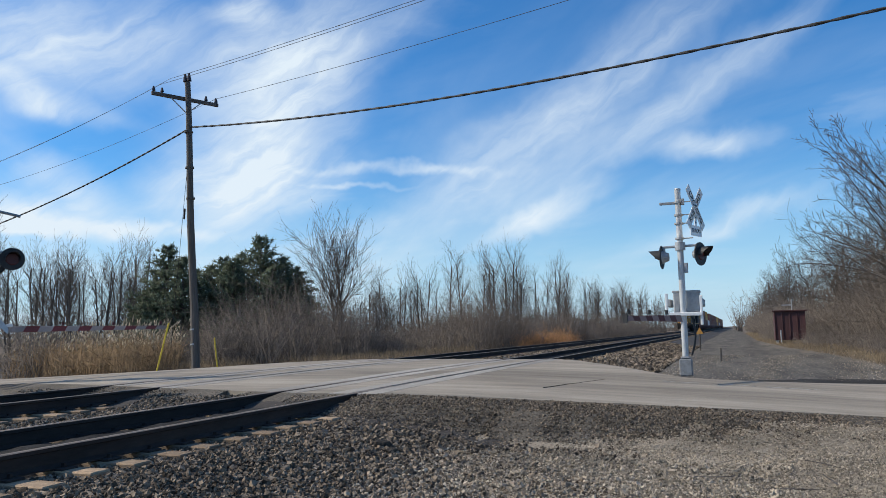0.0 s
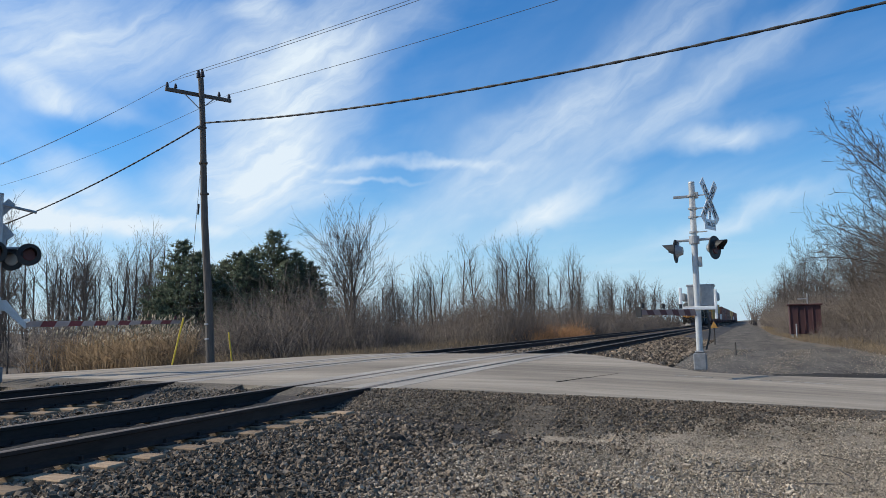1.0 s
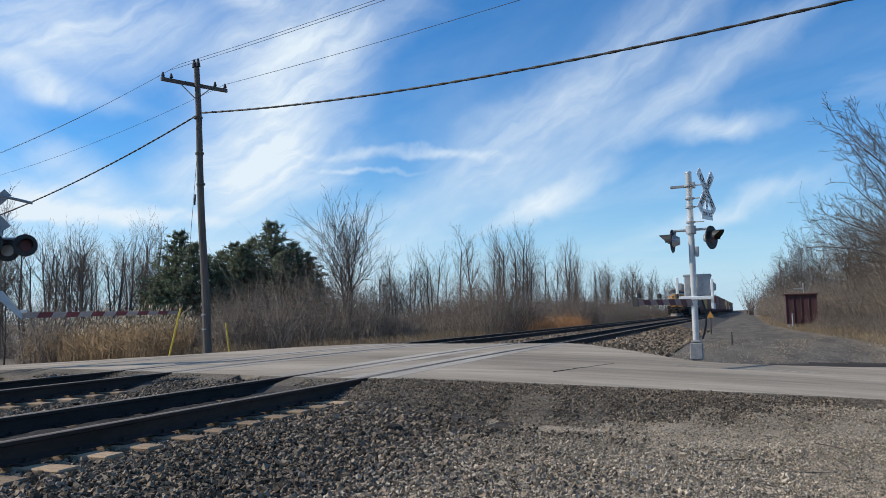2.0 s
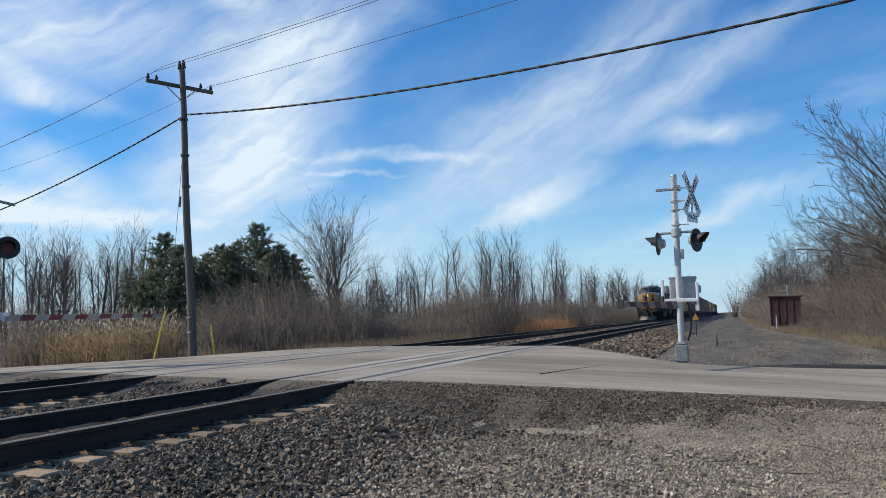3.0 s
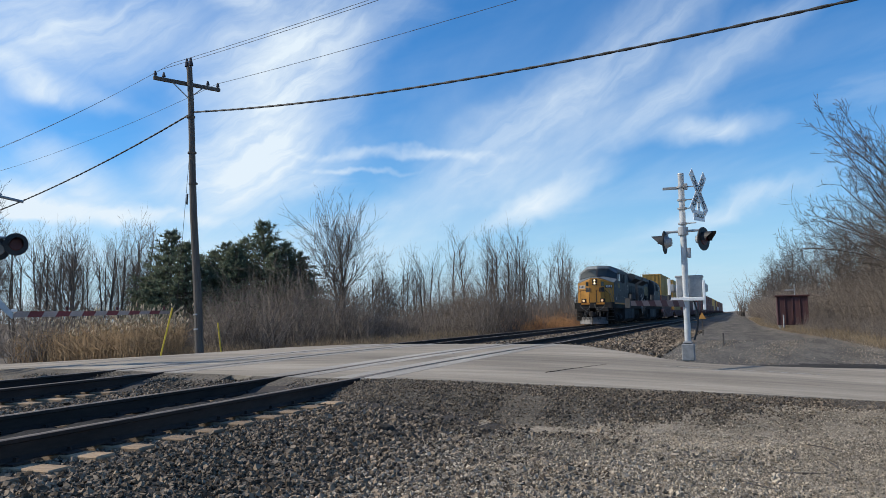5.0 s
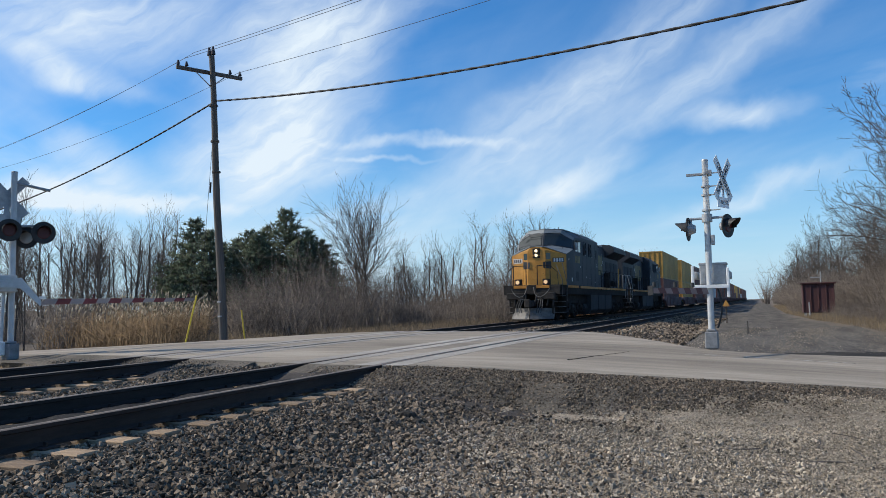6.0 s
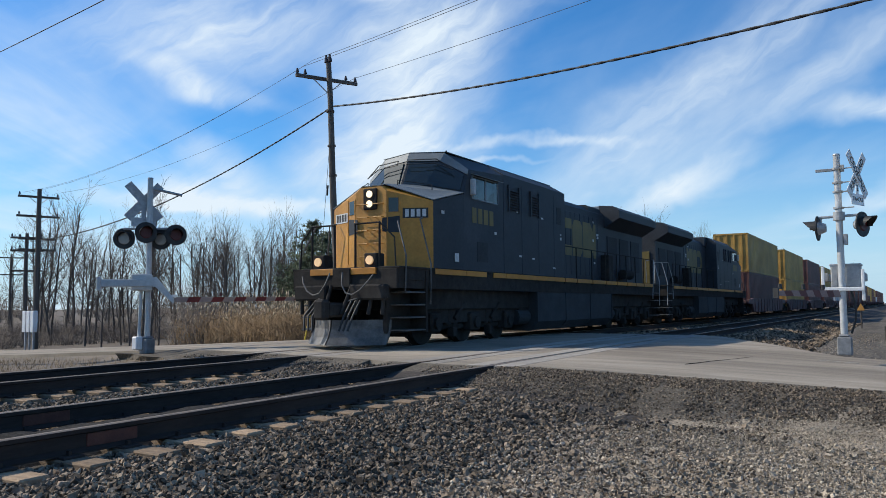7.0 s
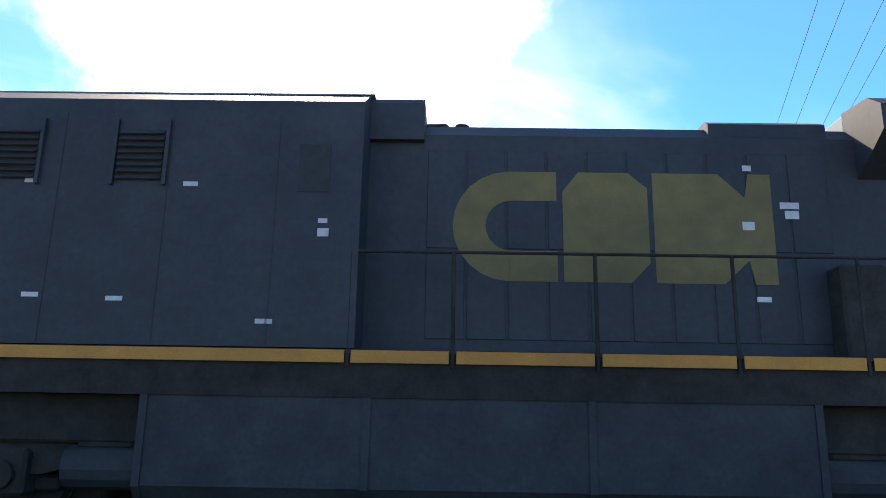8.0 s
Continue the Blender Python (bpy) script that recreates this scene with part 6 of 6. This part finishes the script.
def thicket(name, spots, height, n, mat, label, seed, r=0.012, spread=0.5):
    """Many fine twigs fanning up from each spot (x, y, scale)."""
    rng = np.random.RandomState(seed)
    spots = np.asarray(spots)
    c = np.repeat(spots, n, 0)
    p = np.stack([c[:, 0], c[:, 1], land(c[:, 0], c[:, 1])], 1) + np.concatenate([rng.normal(0, 0.35, (len(c), 2)), np.full((len(c), 1), -0.05)], 1)
    d = np.stack([rng.normal(0, spread, len(c)), rng.normal(0, spread, len(c)), np.ones(len(c))], 1)
    d /= np.linalg.norm(d, axis=1, keepdims=True)
    L = height * c[:, 2] * rng.uniform(0.35, 1.1, len(c))
    q = p + d * L[:, None]
    k = rng.uniform(0.25, 0.9, (len(c), 1))
    p2 = p + (q - p) * k
    q2 = p2 + (d * 0.6 + rng.normal(0, 0.75, d.shape)) * (L * 0.36)[:, None]
    q2[:, 2] = np.maximum(q2[:, 2], p2[:, 2] + 0.05)
    k = rng.uniform(0.35, 0.95, (len(c), 1))
    p3 = p + (q - p) * k
    q3 = p3 + (d * 0.6 + rng.normal(0, 0.8, d.shape)) * (L * 0.28)[:, None]
    k = rng.uniform(0.2, 0.9, (len(c), 1))
    p4 = p2 + (q2 - p2) * k
    q4 = p4 + (d + rng.normal(0, 0.8, d.shape)) * (L * 0.22)[:, None]
    q4[:, 2] = np.maximum(q4[:, 2], p4[:, 2] - 0.1)
    rr = np.full(len(c), r)
    v, t = joined([cones(p, q, rr), cones(p2, q2, rr * 0.6), cones(p3, q3, rr * 0.5), cones(p4, q4, rr * 0.45)])
    return tagged(tri_mesh(name, v, t, mat), label, "brush", kind="stuff")


def grass(name, xy, lo, hi, mat, label, seed, r=0.006):
    rng = np.random.RandomState(seed)
    p = np.stack([xy[:, 0], xy[:, 1], land(xy[:, 0], xy[:, 1]) - 0.02], 1)
    h = rng.uniform(lo, hi, len(p))
    q = p + np.stack([rng.normal(0, 0.35, len(p)) * h, rng.normal(0, 0.35, len(p)) * h, h], 1)
    v, t = cones(p, q, np.full(len(p), r))
    return tagged(tri_mesh(name, v, t, mat), label, "grass", kind="stuff")


def clear(x, y):
    """Away from road, tracks and the trackside things."""
    return not (near_edge(x) - 1.5 < y < far_edge(x) + 1.5) and not -16 < x < -3


def build_plants():
    rng = random.Random(21)
    rs0 = random.Random(77)
    slim = [bare_tree("bare_tree", 30 + k, h, 0.55, 3, 0.13, "slender leafless tree in a winter thicket", 0.010, 1, 0.95, 0.42, 0.3, 0.0085) for k, h in enumerate((10.7, 11.8, 9.6, 12.4, 11.2))]
    broad = [bare_tree("bare_tree", 50 + k, h, 0.75, 5, 0.07, "spreading leafless tree in a winter thicket", 0.010, 1, 0.6, 0.85, 0.5, 0.012) for k, h in enumerate((9.0, 10.0))]
    placed = set()

    def put(kind, x, y, s=1.0, label=""):
        t = kind if id(kind) not in placed else copy_thing(kind, pose(0, 0, 0))
        placed.add(id(kind))
        t.matrix_basis = pose(x, y, float(land(x, y)), 0, 0, rng.uniform(0, 360)) @ Matrix.Scale(s, 4)
        if label:
            tagged(t, label)
        return t

    # the lone tree by the brush, the great spreading tree by the service road
    lone = bare_tree("bare_tree", 75, 10.1, 0.42, 4, 0.09, "leafless fan-shaped tree standing above brown brush", 0.010, 4, 0.62, 0.85, 0.1, 0.015)
    put(lone, -24.0, 43.8)
    great = arching_tree(88, 12.0)
    great.matrix_basis = pose(8.2, 43.0, float(land(8.2, 43.0)))
    placed.add(id(great))
    put(great, 12.2, 42.5, 1.0), put(great, 10.2, 46.5, 0.92), put(great, 9.6, 52, 0.85), put(great, 12.4, 57, 1.0)
    for k in range(16):
        put(rng.choice(broad), rng.uniform(8.5, 16), rng.uniform(40, 64), rng.uniform(0.9, 1.25))
    for x, y, s in ((8.4, 54, 0.9), (8.8, 60, 0.95), (7.4, 64, 0.9), (10.2, 49, 1.0), (6.4, 74, 1.0), (5.8, 84, 1.0), (5.4, 96, 1.0), (5.4, 110, 1.0), (12.8, 46, 1.0), (7.4, 66, 1.1)):
        put(rng.choice(broad), x, y, s)
    # woods beyond the brush on the far side
    for k in range(70):
        a, far = radians(rng.uniform(-56, -41)), rng.uniform(52, 82)
        put(rng.choice(slim), far * math.sin(a), far * math.cos(a), far / 70 * rng.uniform(0.72, 1.05))
    for k in range(48):
        a, far = radians(rng.uniform(-33, -22)), rng.uniform(62, 95)
        put(rng.choice(slim + slim + broad), far * math.sin(a), far * math.cos(a), far / 82 * rng.uniform(0.55, 0.92))
    for k in range(84):
        y = 80 + 190 * rng.random() ** 1.2
        x = -(21 + 15 * rng.random())
        put(rng.choice(slim), x, y, rng.uniform(0.85, 1.3))
    for k in range(50):
        a, far = radians(rng.uniform(-86, -52)), rng.uniform(58, 105)
        x, y = far * math.sin(a), far * math.cos(a)
        if clear(x, y):
            put(rng.choice(slim + slim + broad), x, y, far / 62 * rng.uniform(0.75, 1.15))
    put(broad[0], -34, 10.2, 0.95)
    # right-hand belt
    for k in range(58):
        y = 38 + 230 * (k / 58) ** 1.3
        x = interp(y, [(38, 8.5), (60, 6.5), (100, 4.5), (270, 4.0)]) + abs(rng.gauss(0, 4))
        put(rng.choice(slim + broad + broad), x, y, rng.uniform(0.7, 1.12))
    for k in range(26):
        y = 62 + 90 * rng.random() ** 1.3
        put(rng.choice(broad), interp(y, [(60, 7.6), (80, 6.2), (150, 4.8)]) + rng.uniform(0, 3), y, rng.uniform(0.65, 0.95))
    tall = [(rs0.uniform(7.8, 17), rs0.uniform(41, 76), rs0.uniform(0.5, 1.15)) for _ in range(330)]
    thicket("saplings", tall, 7.2, 18, "brush", "dense leafless saplings under spreading trees", 19, 0.013, 0.26)
    ring = []
    for _ in range(1300):
        a, far = radians(rs0.uniform(-115, 60)), rs0.uniform(150, 420)
        if abs(far * math.sin(a) + 8) > 8 + 14 * (far < 200) or far * math.cos(a) < 0:
            ring.append((far * math.sin(a), far * math.cos(a), rs0.uniform(0.6, 1.1)))
    thicket("distant_woods", ring, 10.0, 10, "brush", "distant grey-brown leafless woods", 20, 0.09, 0.25)
    # pines
    pines = [pine(5, 8.2), pine(9, 7.4)]
    for k, (az, d, s) in enumerate(((-40.6, 53, 0.97), (-38.6, 55, 0.88), (-36.8, 52, 0.85), (-35.6, 54, 1.0), (-34.2, 53, 1.03), (-32.6, 54, 0.95), (-31.6, 52, 0.75), (-41.7, 55, 0.72), (-39.6, 51, 0.84), (-37.7, 54, 0.9), (-36.2, 51, 0.8), (-33.4, 51, 0.82), (-42.3, 56, 0.6))):
        put(pines[k % 2], d * math.sin(radians(az)), d * math.cos(radians(az)), s)
    # brush
    rs = np.random.RandomState(3)
    spots = []
    for k in range(2300):
        y = 22 + 170 * rs.random() ** 1.7
        x = -(20 + 15 * rs.random()) if y > 29 else -(28 + 14 * rs.random())
        if y > 50:
            x = -(16.2 + 13 * rs.random())
        if math.degrees(math.atan2(x, y)) > -49.5:
            spots.append((x, y, rs.uniform(0.6, 1.15) * (1.05 + 0.4 * math.sin(y * 0.23 + x * 0.31)) * (1.0 if y < 36 else 1.25)))
    thicket("brush", spots, 2.7, 14, "brush", "dense brown leafless brush", 8, 0.018, 0.42)
    spots = [(-(48 + 34 * rs.random()), 24 + 40 * rs.random(), rs.uniform(0.6, 1.1)) for _ in range(420)]
    spots = [s for s in spots if clear(s[0], s[1])]
    thicket("brush", spots, 1.9, 26, "brush", "brown leafless undergrowth beyond the road", 12, 0.02)
    spots = []
    for k in range(1500):
        y = 35 + 190 * rs.random() ** 1.6
        x = interp(y, [(35, 9.0), (50, 7.6), (60, 7.0), (64, 4.6), (90, 3.8), (230, 3.0)]) + abs(rs.normal(0, 4))
        spots.append((x, y, rs.uniform(0.6, 1.3)))
    thicket("brush", spots, 3.4, 13, "brush", "tangled brown brush under leafless trees", 13, 0.020, 0.4)
    spots = []
    for k in range(620):
        y = 31 + 60 * rs.random() ** 1.4
        x = interp(y, [(30, 6.6), (50, 4.0), (80, 2.6)]) + abs(rs.normal(0, 2.4))
        if not (2.2 < x < 5.0 and 56 < y < 61.5):
            spots.append((x, y, rs.uniform(0.4, 1.2)))
    thicket("undergrowth", spots, 0.95, 12, "brush", "low brown weeds and briars in dry grass", 23, 0.012, 0.6)
    spots = [(rs.uniform(-20.5, -15.5), rs.uniform(60, 80), rs.uniform(0.5, 1.1)) for _ in range(130)]
    thicket("russet_shrub", spots, 1.5, 36, "russet", "low russet shrubs beside the track", 14, 0.014)
    # reeds with plumes
    n = 5200
    x, y = rs.uniform(-31, -20.2, n), rs.uniform(21.5, 33, n)
    y = y + (-(x + 20) * 0.35)
    keep = np.degrees(np.arctan2(x, y)) < -39.8
    x, y = x[keep], y[keep]
    h = rs.uniform(1.0, 2.0, len(x))
    p = np.stack([x, y, land(x, y)], 1)
    lean = rs.normal(0, 0.10, (len(x), 2)) + [0.05, 0.0]
    q = p + np.concatenate([lean * h[:, None], h[:, None]], 1)
    stalk = cones(p, q, np.full(len(x), 0.011))
    leaf_p = p + (q - p) * rs.uniform(0.1, 0.7, (len(x), 1))
    leaf = cones(leaf_p, leaf_p + np.concatenate([rs.normal(0, 0.3, (len(x), 2)), rs.uniform(0.1, 0.5, (len(x), 1))], 1), np.full(len(x), 0.014))
    leaf2_p = p + (q - p) * rs.uniform(0.0, 0.6, (len(x), 1))
    leaf2 = cones(leaf2_p, leaf2_p + np.concatenate([rs.normal(0, 0.3, (len(x), 2)), rs.uniform(0.2, 0.6, (len(x), 1))], 1), np.full(len(x), 0.014))
    v, t = joined([stalk, leaf, leaf2])
    tagged(tri_mesh("reeds", v, t, "reed"), "tall tan reeds in a ditch", "reeds", kind="stuff")
    pick = rs.random(len(x)) < 0.3
    a, b = q[pick], q[pick] + np.concatenate([rs.normal(0.04, 0.05, (pick.sum(), 2)), rs.uniform(0.16, 0.3, (pick.sum(), 1))], 1)
    m = (a * 0.6 + b * 0.4)
    v, t = joined([cones(m, b, np.full(len(a), 0.035), 4), cones(m, a - [0, 0, 0.03], np.full(len(a), 0.035), 4)])
    tagged(tri_mesh("reed_plumes", v, t, "plume"), "buff feathery plumes on reeds", "reeds", kind="stuff")
    # dry grass
    n = 22000
    y = 27 + 130 * rs.random(n) ** 1.7
    x = interp(y, [(22, 7.0), (30, 4.8), (50, 2.9), (80, 1.9), (300, 1.6)]) + np.abs(rs.normal(0, 2.2, n))
    grass("dry_grass", np.stack([x, y], 1), 0.08, 0.34, "grass", "dry tan grass beside the service road", 15, 0.010)
    n = 15000
    y = 20 + 110 * rs.random(n) ** 1.6
    x = -(16.2 + np.abs(rs.normal(0, 4.0, n))) - np.where(y < 30, 3.5, 0)
    keep = y > far_edge(x) + 0.8
    grass("dry_grass", np.stack([x[keep], y[keep]], 1), 0.2, 0.6, "grass", "dry tan grass along the brush", 16, 0.011)
    n = 9000
    x, y = rs.uniform(-34, -13.8, n), rs.uniform(-2, 13, n)
    keep = y < near_edge(x) - 0.7
    grass("dry_grass", np.stack([x[keep], y[keep]], 1), 0.06, 0.22, "grass", "short dry verge grass beside the road", 17, 0.010)


build_plants()


# ---- loose stone ----
def stones(name, n, xr, yr, size, mat, label, seed, keep=None, lift=0.036, level=None, small=False):
    rng = np.random.RandomState(seed)
    x, y = rng.uniform(*xr, n), rng.uniform(*yr, n)
    if keep is not None:
        k = keep(x, y)
        x, y = x[k], y[k]
    n = len(x)
    s = rng.uniform(*size, n) * rng.choice([0.7, 1.0, 1.0, 1.35], n)
    cube = np.array([(a, b, c) for a in (-1, 1) for b in (-1, 1) for c in (-1, 1)], float)
    if small:
        cube = np.array([(1, 0, 0), (-1, 0, 0), (0, 1, 0), (0, -1, 0), (0, 0, 1), (0, 0, -1)], float) * 1.45
    corners = len(cube)
    v = cube[None] * np.stack([rng.uniform(0.6, 1.2, n), rng.uniform(0.5, 1.0, n), rng.uniform(0.35, 0.8, n)], 1)[:, None]
    v = v * rng.uniform(0.55, 1.15, (n, corners, 1)) + rng.uniform(-0.15, 0.15, (n, corners, 3))
    q = rng.normal(0, 1, (n, 4)) * [1.6, 0.7, 0.7, 1]
    q /= np.linalg.norm(q, axis=1, keepdims=True)
    w, a, b, c = q.T
    R = np.stack([1 - 2 * (b * b + c * c), 2 * (a * b - c * w), 2 * (a * c + b * w), 2 * (a * b + c * w), 1 - 2 * (a * a + c * c), 2 * (b * c - a * w), 2 * (a * c - b * w), 2 * (b * c + a * w), 1 - 2 * (a * a + b * b)], 1).reshape(n, 3, 3)
    v = np.einsum("nij,nkj->nki", R, v) * s[:, None, None]
    z = (land(x, y) + lift if level is None else level(x, y)) + s * rng.uniform(0.0, 0.5, n)
    v = v + np.stack([x, y, z], 1)[:, None]
    f = np.array([(0, 1, 3), (0, 3, 2), (4, 6, 7), (4, 7, 5), (0, 4, 5), (0, 5, 1), (2, 3, 7), (2, 7, 6), (0, 2, 6), (0, 6, 4), (1, 5, 7), (1, 7, 3)])
    if small:
        f = np.array([(0, 2, 4), (2, 1, 4), (1, 3, 4), (3, 0, 4), (2, 0, 5), (1, 2, 5), (3, 1, 5), (0, 3, 5)])
    t = (f[None] + (np.arange(n) * corners)[:, None, None]).reshape(-1, 3)
    return tagged(tri_mesh(name, v.reshape(-1, 3), t, mat, True), label, "stones", kind="stuff")


def off_rails(x, y):
    ok = y < near_edge(x) - 0.35
    for c in TRACKS:
        for s in (-GAUGE, GAUGE):
            ok &= np.abs(x - c - s) > 0.1
    return ok


def off_ties(x, y):
    return off_rails(x, y) & ~((x < -5.2) & (np.abs((y + 9) / 0.53 - np.round((y + 9) / 0.53)) < 0.24))


def build_stones():
    stones("ballast_stones", 58000, (-5.75, -0.6), (-1, 10.6), (0.011, 0.024), "stone", "loose dark grey angular ballast stones", 1,
           lambda x, y: off_ties(x, y) & (near_edge(x) - y > shoulder_width(x) - 0.4 + 0.5 * np.abs(np.sin(x * 613 + y * 977)) + 0.2 * np.sin(x * 2.3)) & (x < -2.75 + 0.5 * np.sin(y * 1.3) + 0.35 * np.sin(y * 3.1 + x * 2) + 1.5 * np.abs(np.sin(x * 977 + y * 613)) ** 4))
    stones("ballast_stones", 12000, (-9.75, -7.3), (-3, 11.8), (0.013, 0.028), "stone", "loose dark grey angular ballast stones", 2, off_rails, small=True)
    stones("ballast_stones", 4000, (-14.3, -12.0), (-2, 13.0), (0.010, 0.020), "stone", "loose dark grey angular ballast stones", 3, off_rails)
    stones("gravel_stones", 105000, (-3.0, 4.6), (5.6, 13.0), (0.005, 0.0125), "pale_stone", "loose grey gravel stones", 4, lambda x, y: (y < near_edge(x) - shoulder_width(x) * (0.72 + 0.25 * np.sin(x * 311 + y * 877))) & (x < 0.42 * y - 0.6) & (np.sin(x * 2.1 + 1.3 * np.sin(y * 1.1)) + np.sin(y * 2.7 + x) + 2.4 > 3.4 * np.abs(np.sin(x * 977 + y * 613)) ** 3), 0.046, small=True)
    stones("gravel_stones", 6000, (-3.4, 0.5), (4.5, 9.2), (0.008, 0.018), "pale_stone", "loose grey gravel stones", 9, None, 0.046)
    stones("ballast_stones", 9000, (-5.7, -2.4), (20.5, 60), (0.03, 0.06), "stone", "loose grey ballast stones on the embankment", 5, lambda x, y: y > far_edge(x) + 0.2)
    stones("ballast_stones", 3500, (-9.8, -7.9), (25.2, 60), (0.03, 0.06), "stone", "loose grey ballast stones between the tracks", 6)
    stones("gravel_stones", 16000, (-2.6, 5.2), (18.2, 40), (0.008, 0.018), "pale_stone", "loose gravel on the service road", 7, lambda x, y: (y > far_edge(x) + 0.15) & (np.sin(x * 2.2 - y * 0.25) + 1.1 > 2.0 * np.abs(np.sin(x * 977 + y * 613))) & (np.abs(y - 22.3 - 0.12 * (x - 4)) > 1.0 * (x > 0.5)), small=True)
    def shoulder_z(x, y):
        gap = near_edge(x) - y
        sw = shoulder_width(x)
        low, part_way = land(x, near_edge(x) - sw) + 0.02, 0.45 * sw
        return np.where(gap < part_way, road_z(x) - 0.09 * gap / part_way, road_z(x) - 0.09 + (low - road_z(x) + 0.09) * (gap - part_way) / (0.55 * sw)) + 0.010

    stones("shoulder_stones", 62000, (-5.6, 4.0), (8.8, 13.0), (0.006, 0.017), "stone", "fine dark stones on the crumbled road shoulder", 8, lambda x, y: (near_edge(x) - y > 0.08) & (near_edge(x) - y < shoulder_width(x) * (1.1 + 0.25 * np.sin(x * 733 + y * 419))), level=shoulder_z, small=True)
    def fill_z(x, y):
        gap = near_edge(x) - y - 0.12 * np.sin(x * 3.7)
        top = road_z(x)
        return np.where(gap < 0.45, top - 0.07 * gap / 0.45, top - 0.07 + (0.33 + 0.07 - top + 0.07) * (gap - 0.45) / 0.5) - 0.004

    def in_fill(x, y):
        ok = np.zeros(len(x), bool)
        for a, b in ((-7.9, -7.36), (-7.14, -5.86), (-10.14, -8.4), (-11.64, -10.36)):
            ok |= (x > a) & (x < b)
        gap = near_edge(x) - y - 0.12 * np.sin(x * 3.7)
        return ok & (gap > 0.05) & (gap < 0.95)

    stones("shoulder_stones", 16000, (-11.7, -5.8), (9.0, 14.5), (0.005, 0.016), "stone", "fine dark stones on the grit fill between rails", 18, in_fill, level=fill_z, small=True)
    # lumps of dark clod and dry sticks on the gravel
    rng = random.Random(31)
    for x, y, r in ((-3.95, 8.3, 0.10), (-3.75, 8.15, 0.07), (-3.2, 7.4, 0.06), (-2.2, 9.4, 0.05), (1.4, 8.5, 0.05)):
        bm = B()
        bmesh.ops.create_icosphere(bm, subdivisions=2, radius=r)
        for v in bm.verts:
            v.co *= rng.uniform(0.8, 1.15)
            v.co.z *= 0.6
        o = part("clod", bm, "tar")
        o.location = (x, y, float(land(x, y)) + 0.03 + r * 0.35)
        tagged(o, "dark clod of earth and tar on gravel", "clod", "clods on the gravel")
    for k in range(9):
        x, y = rng.uniform(-2.6, 1.2), rng.uniform(6.6, 10.4)
        z = float(land(x, y)) + 0.045
        a = rng.uniform(0, 3.1)
        pts = [Vector((x, y, z))]
        for j in range(4):
            a += rng.uniform(-0.4, 0.4)
            pts.append(pts[-1] + Vector((math.cos(a) * 0.12, math.sin(a) * 0.12, rng.uniform(-0.004, 0.012))))
        bm = B()
        pipe(bm, pts, 0.006, 5)
        tagged(part("stick", bm, "bark"), "dry broken stick lying on gravel", "stick", "sticks on the gravel")


build_stones()


motions()
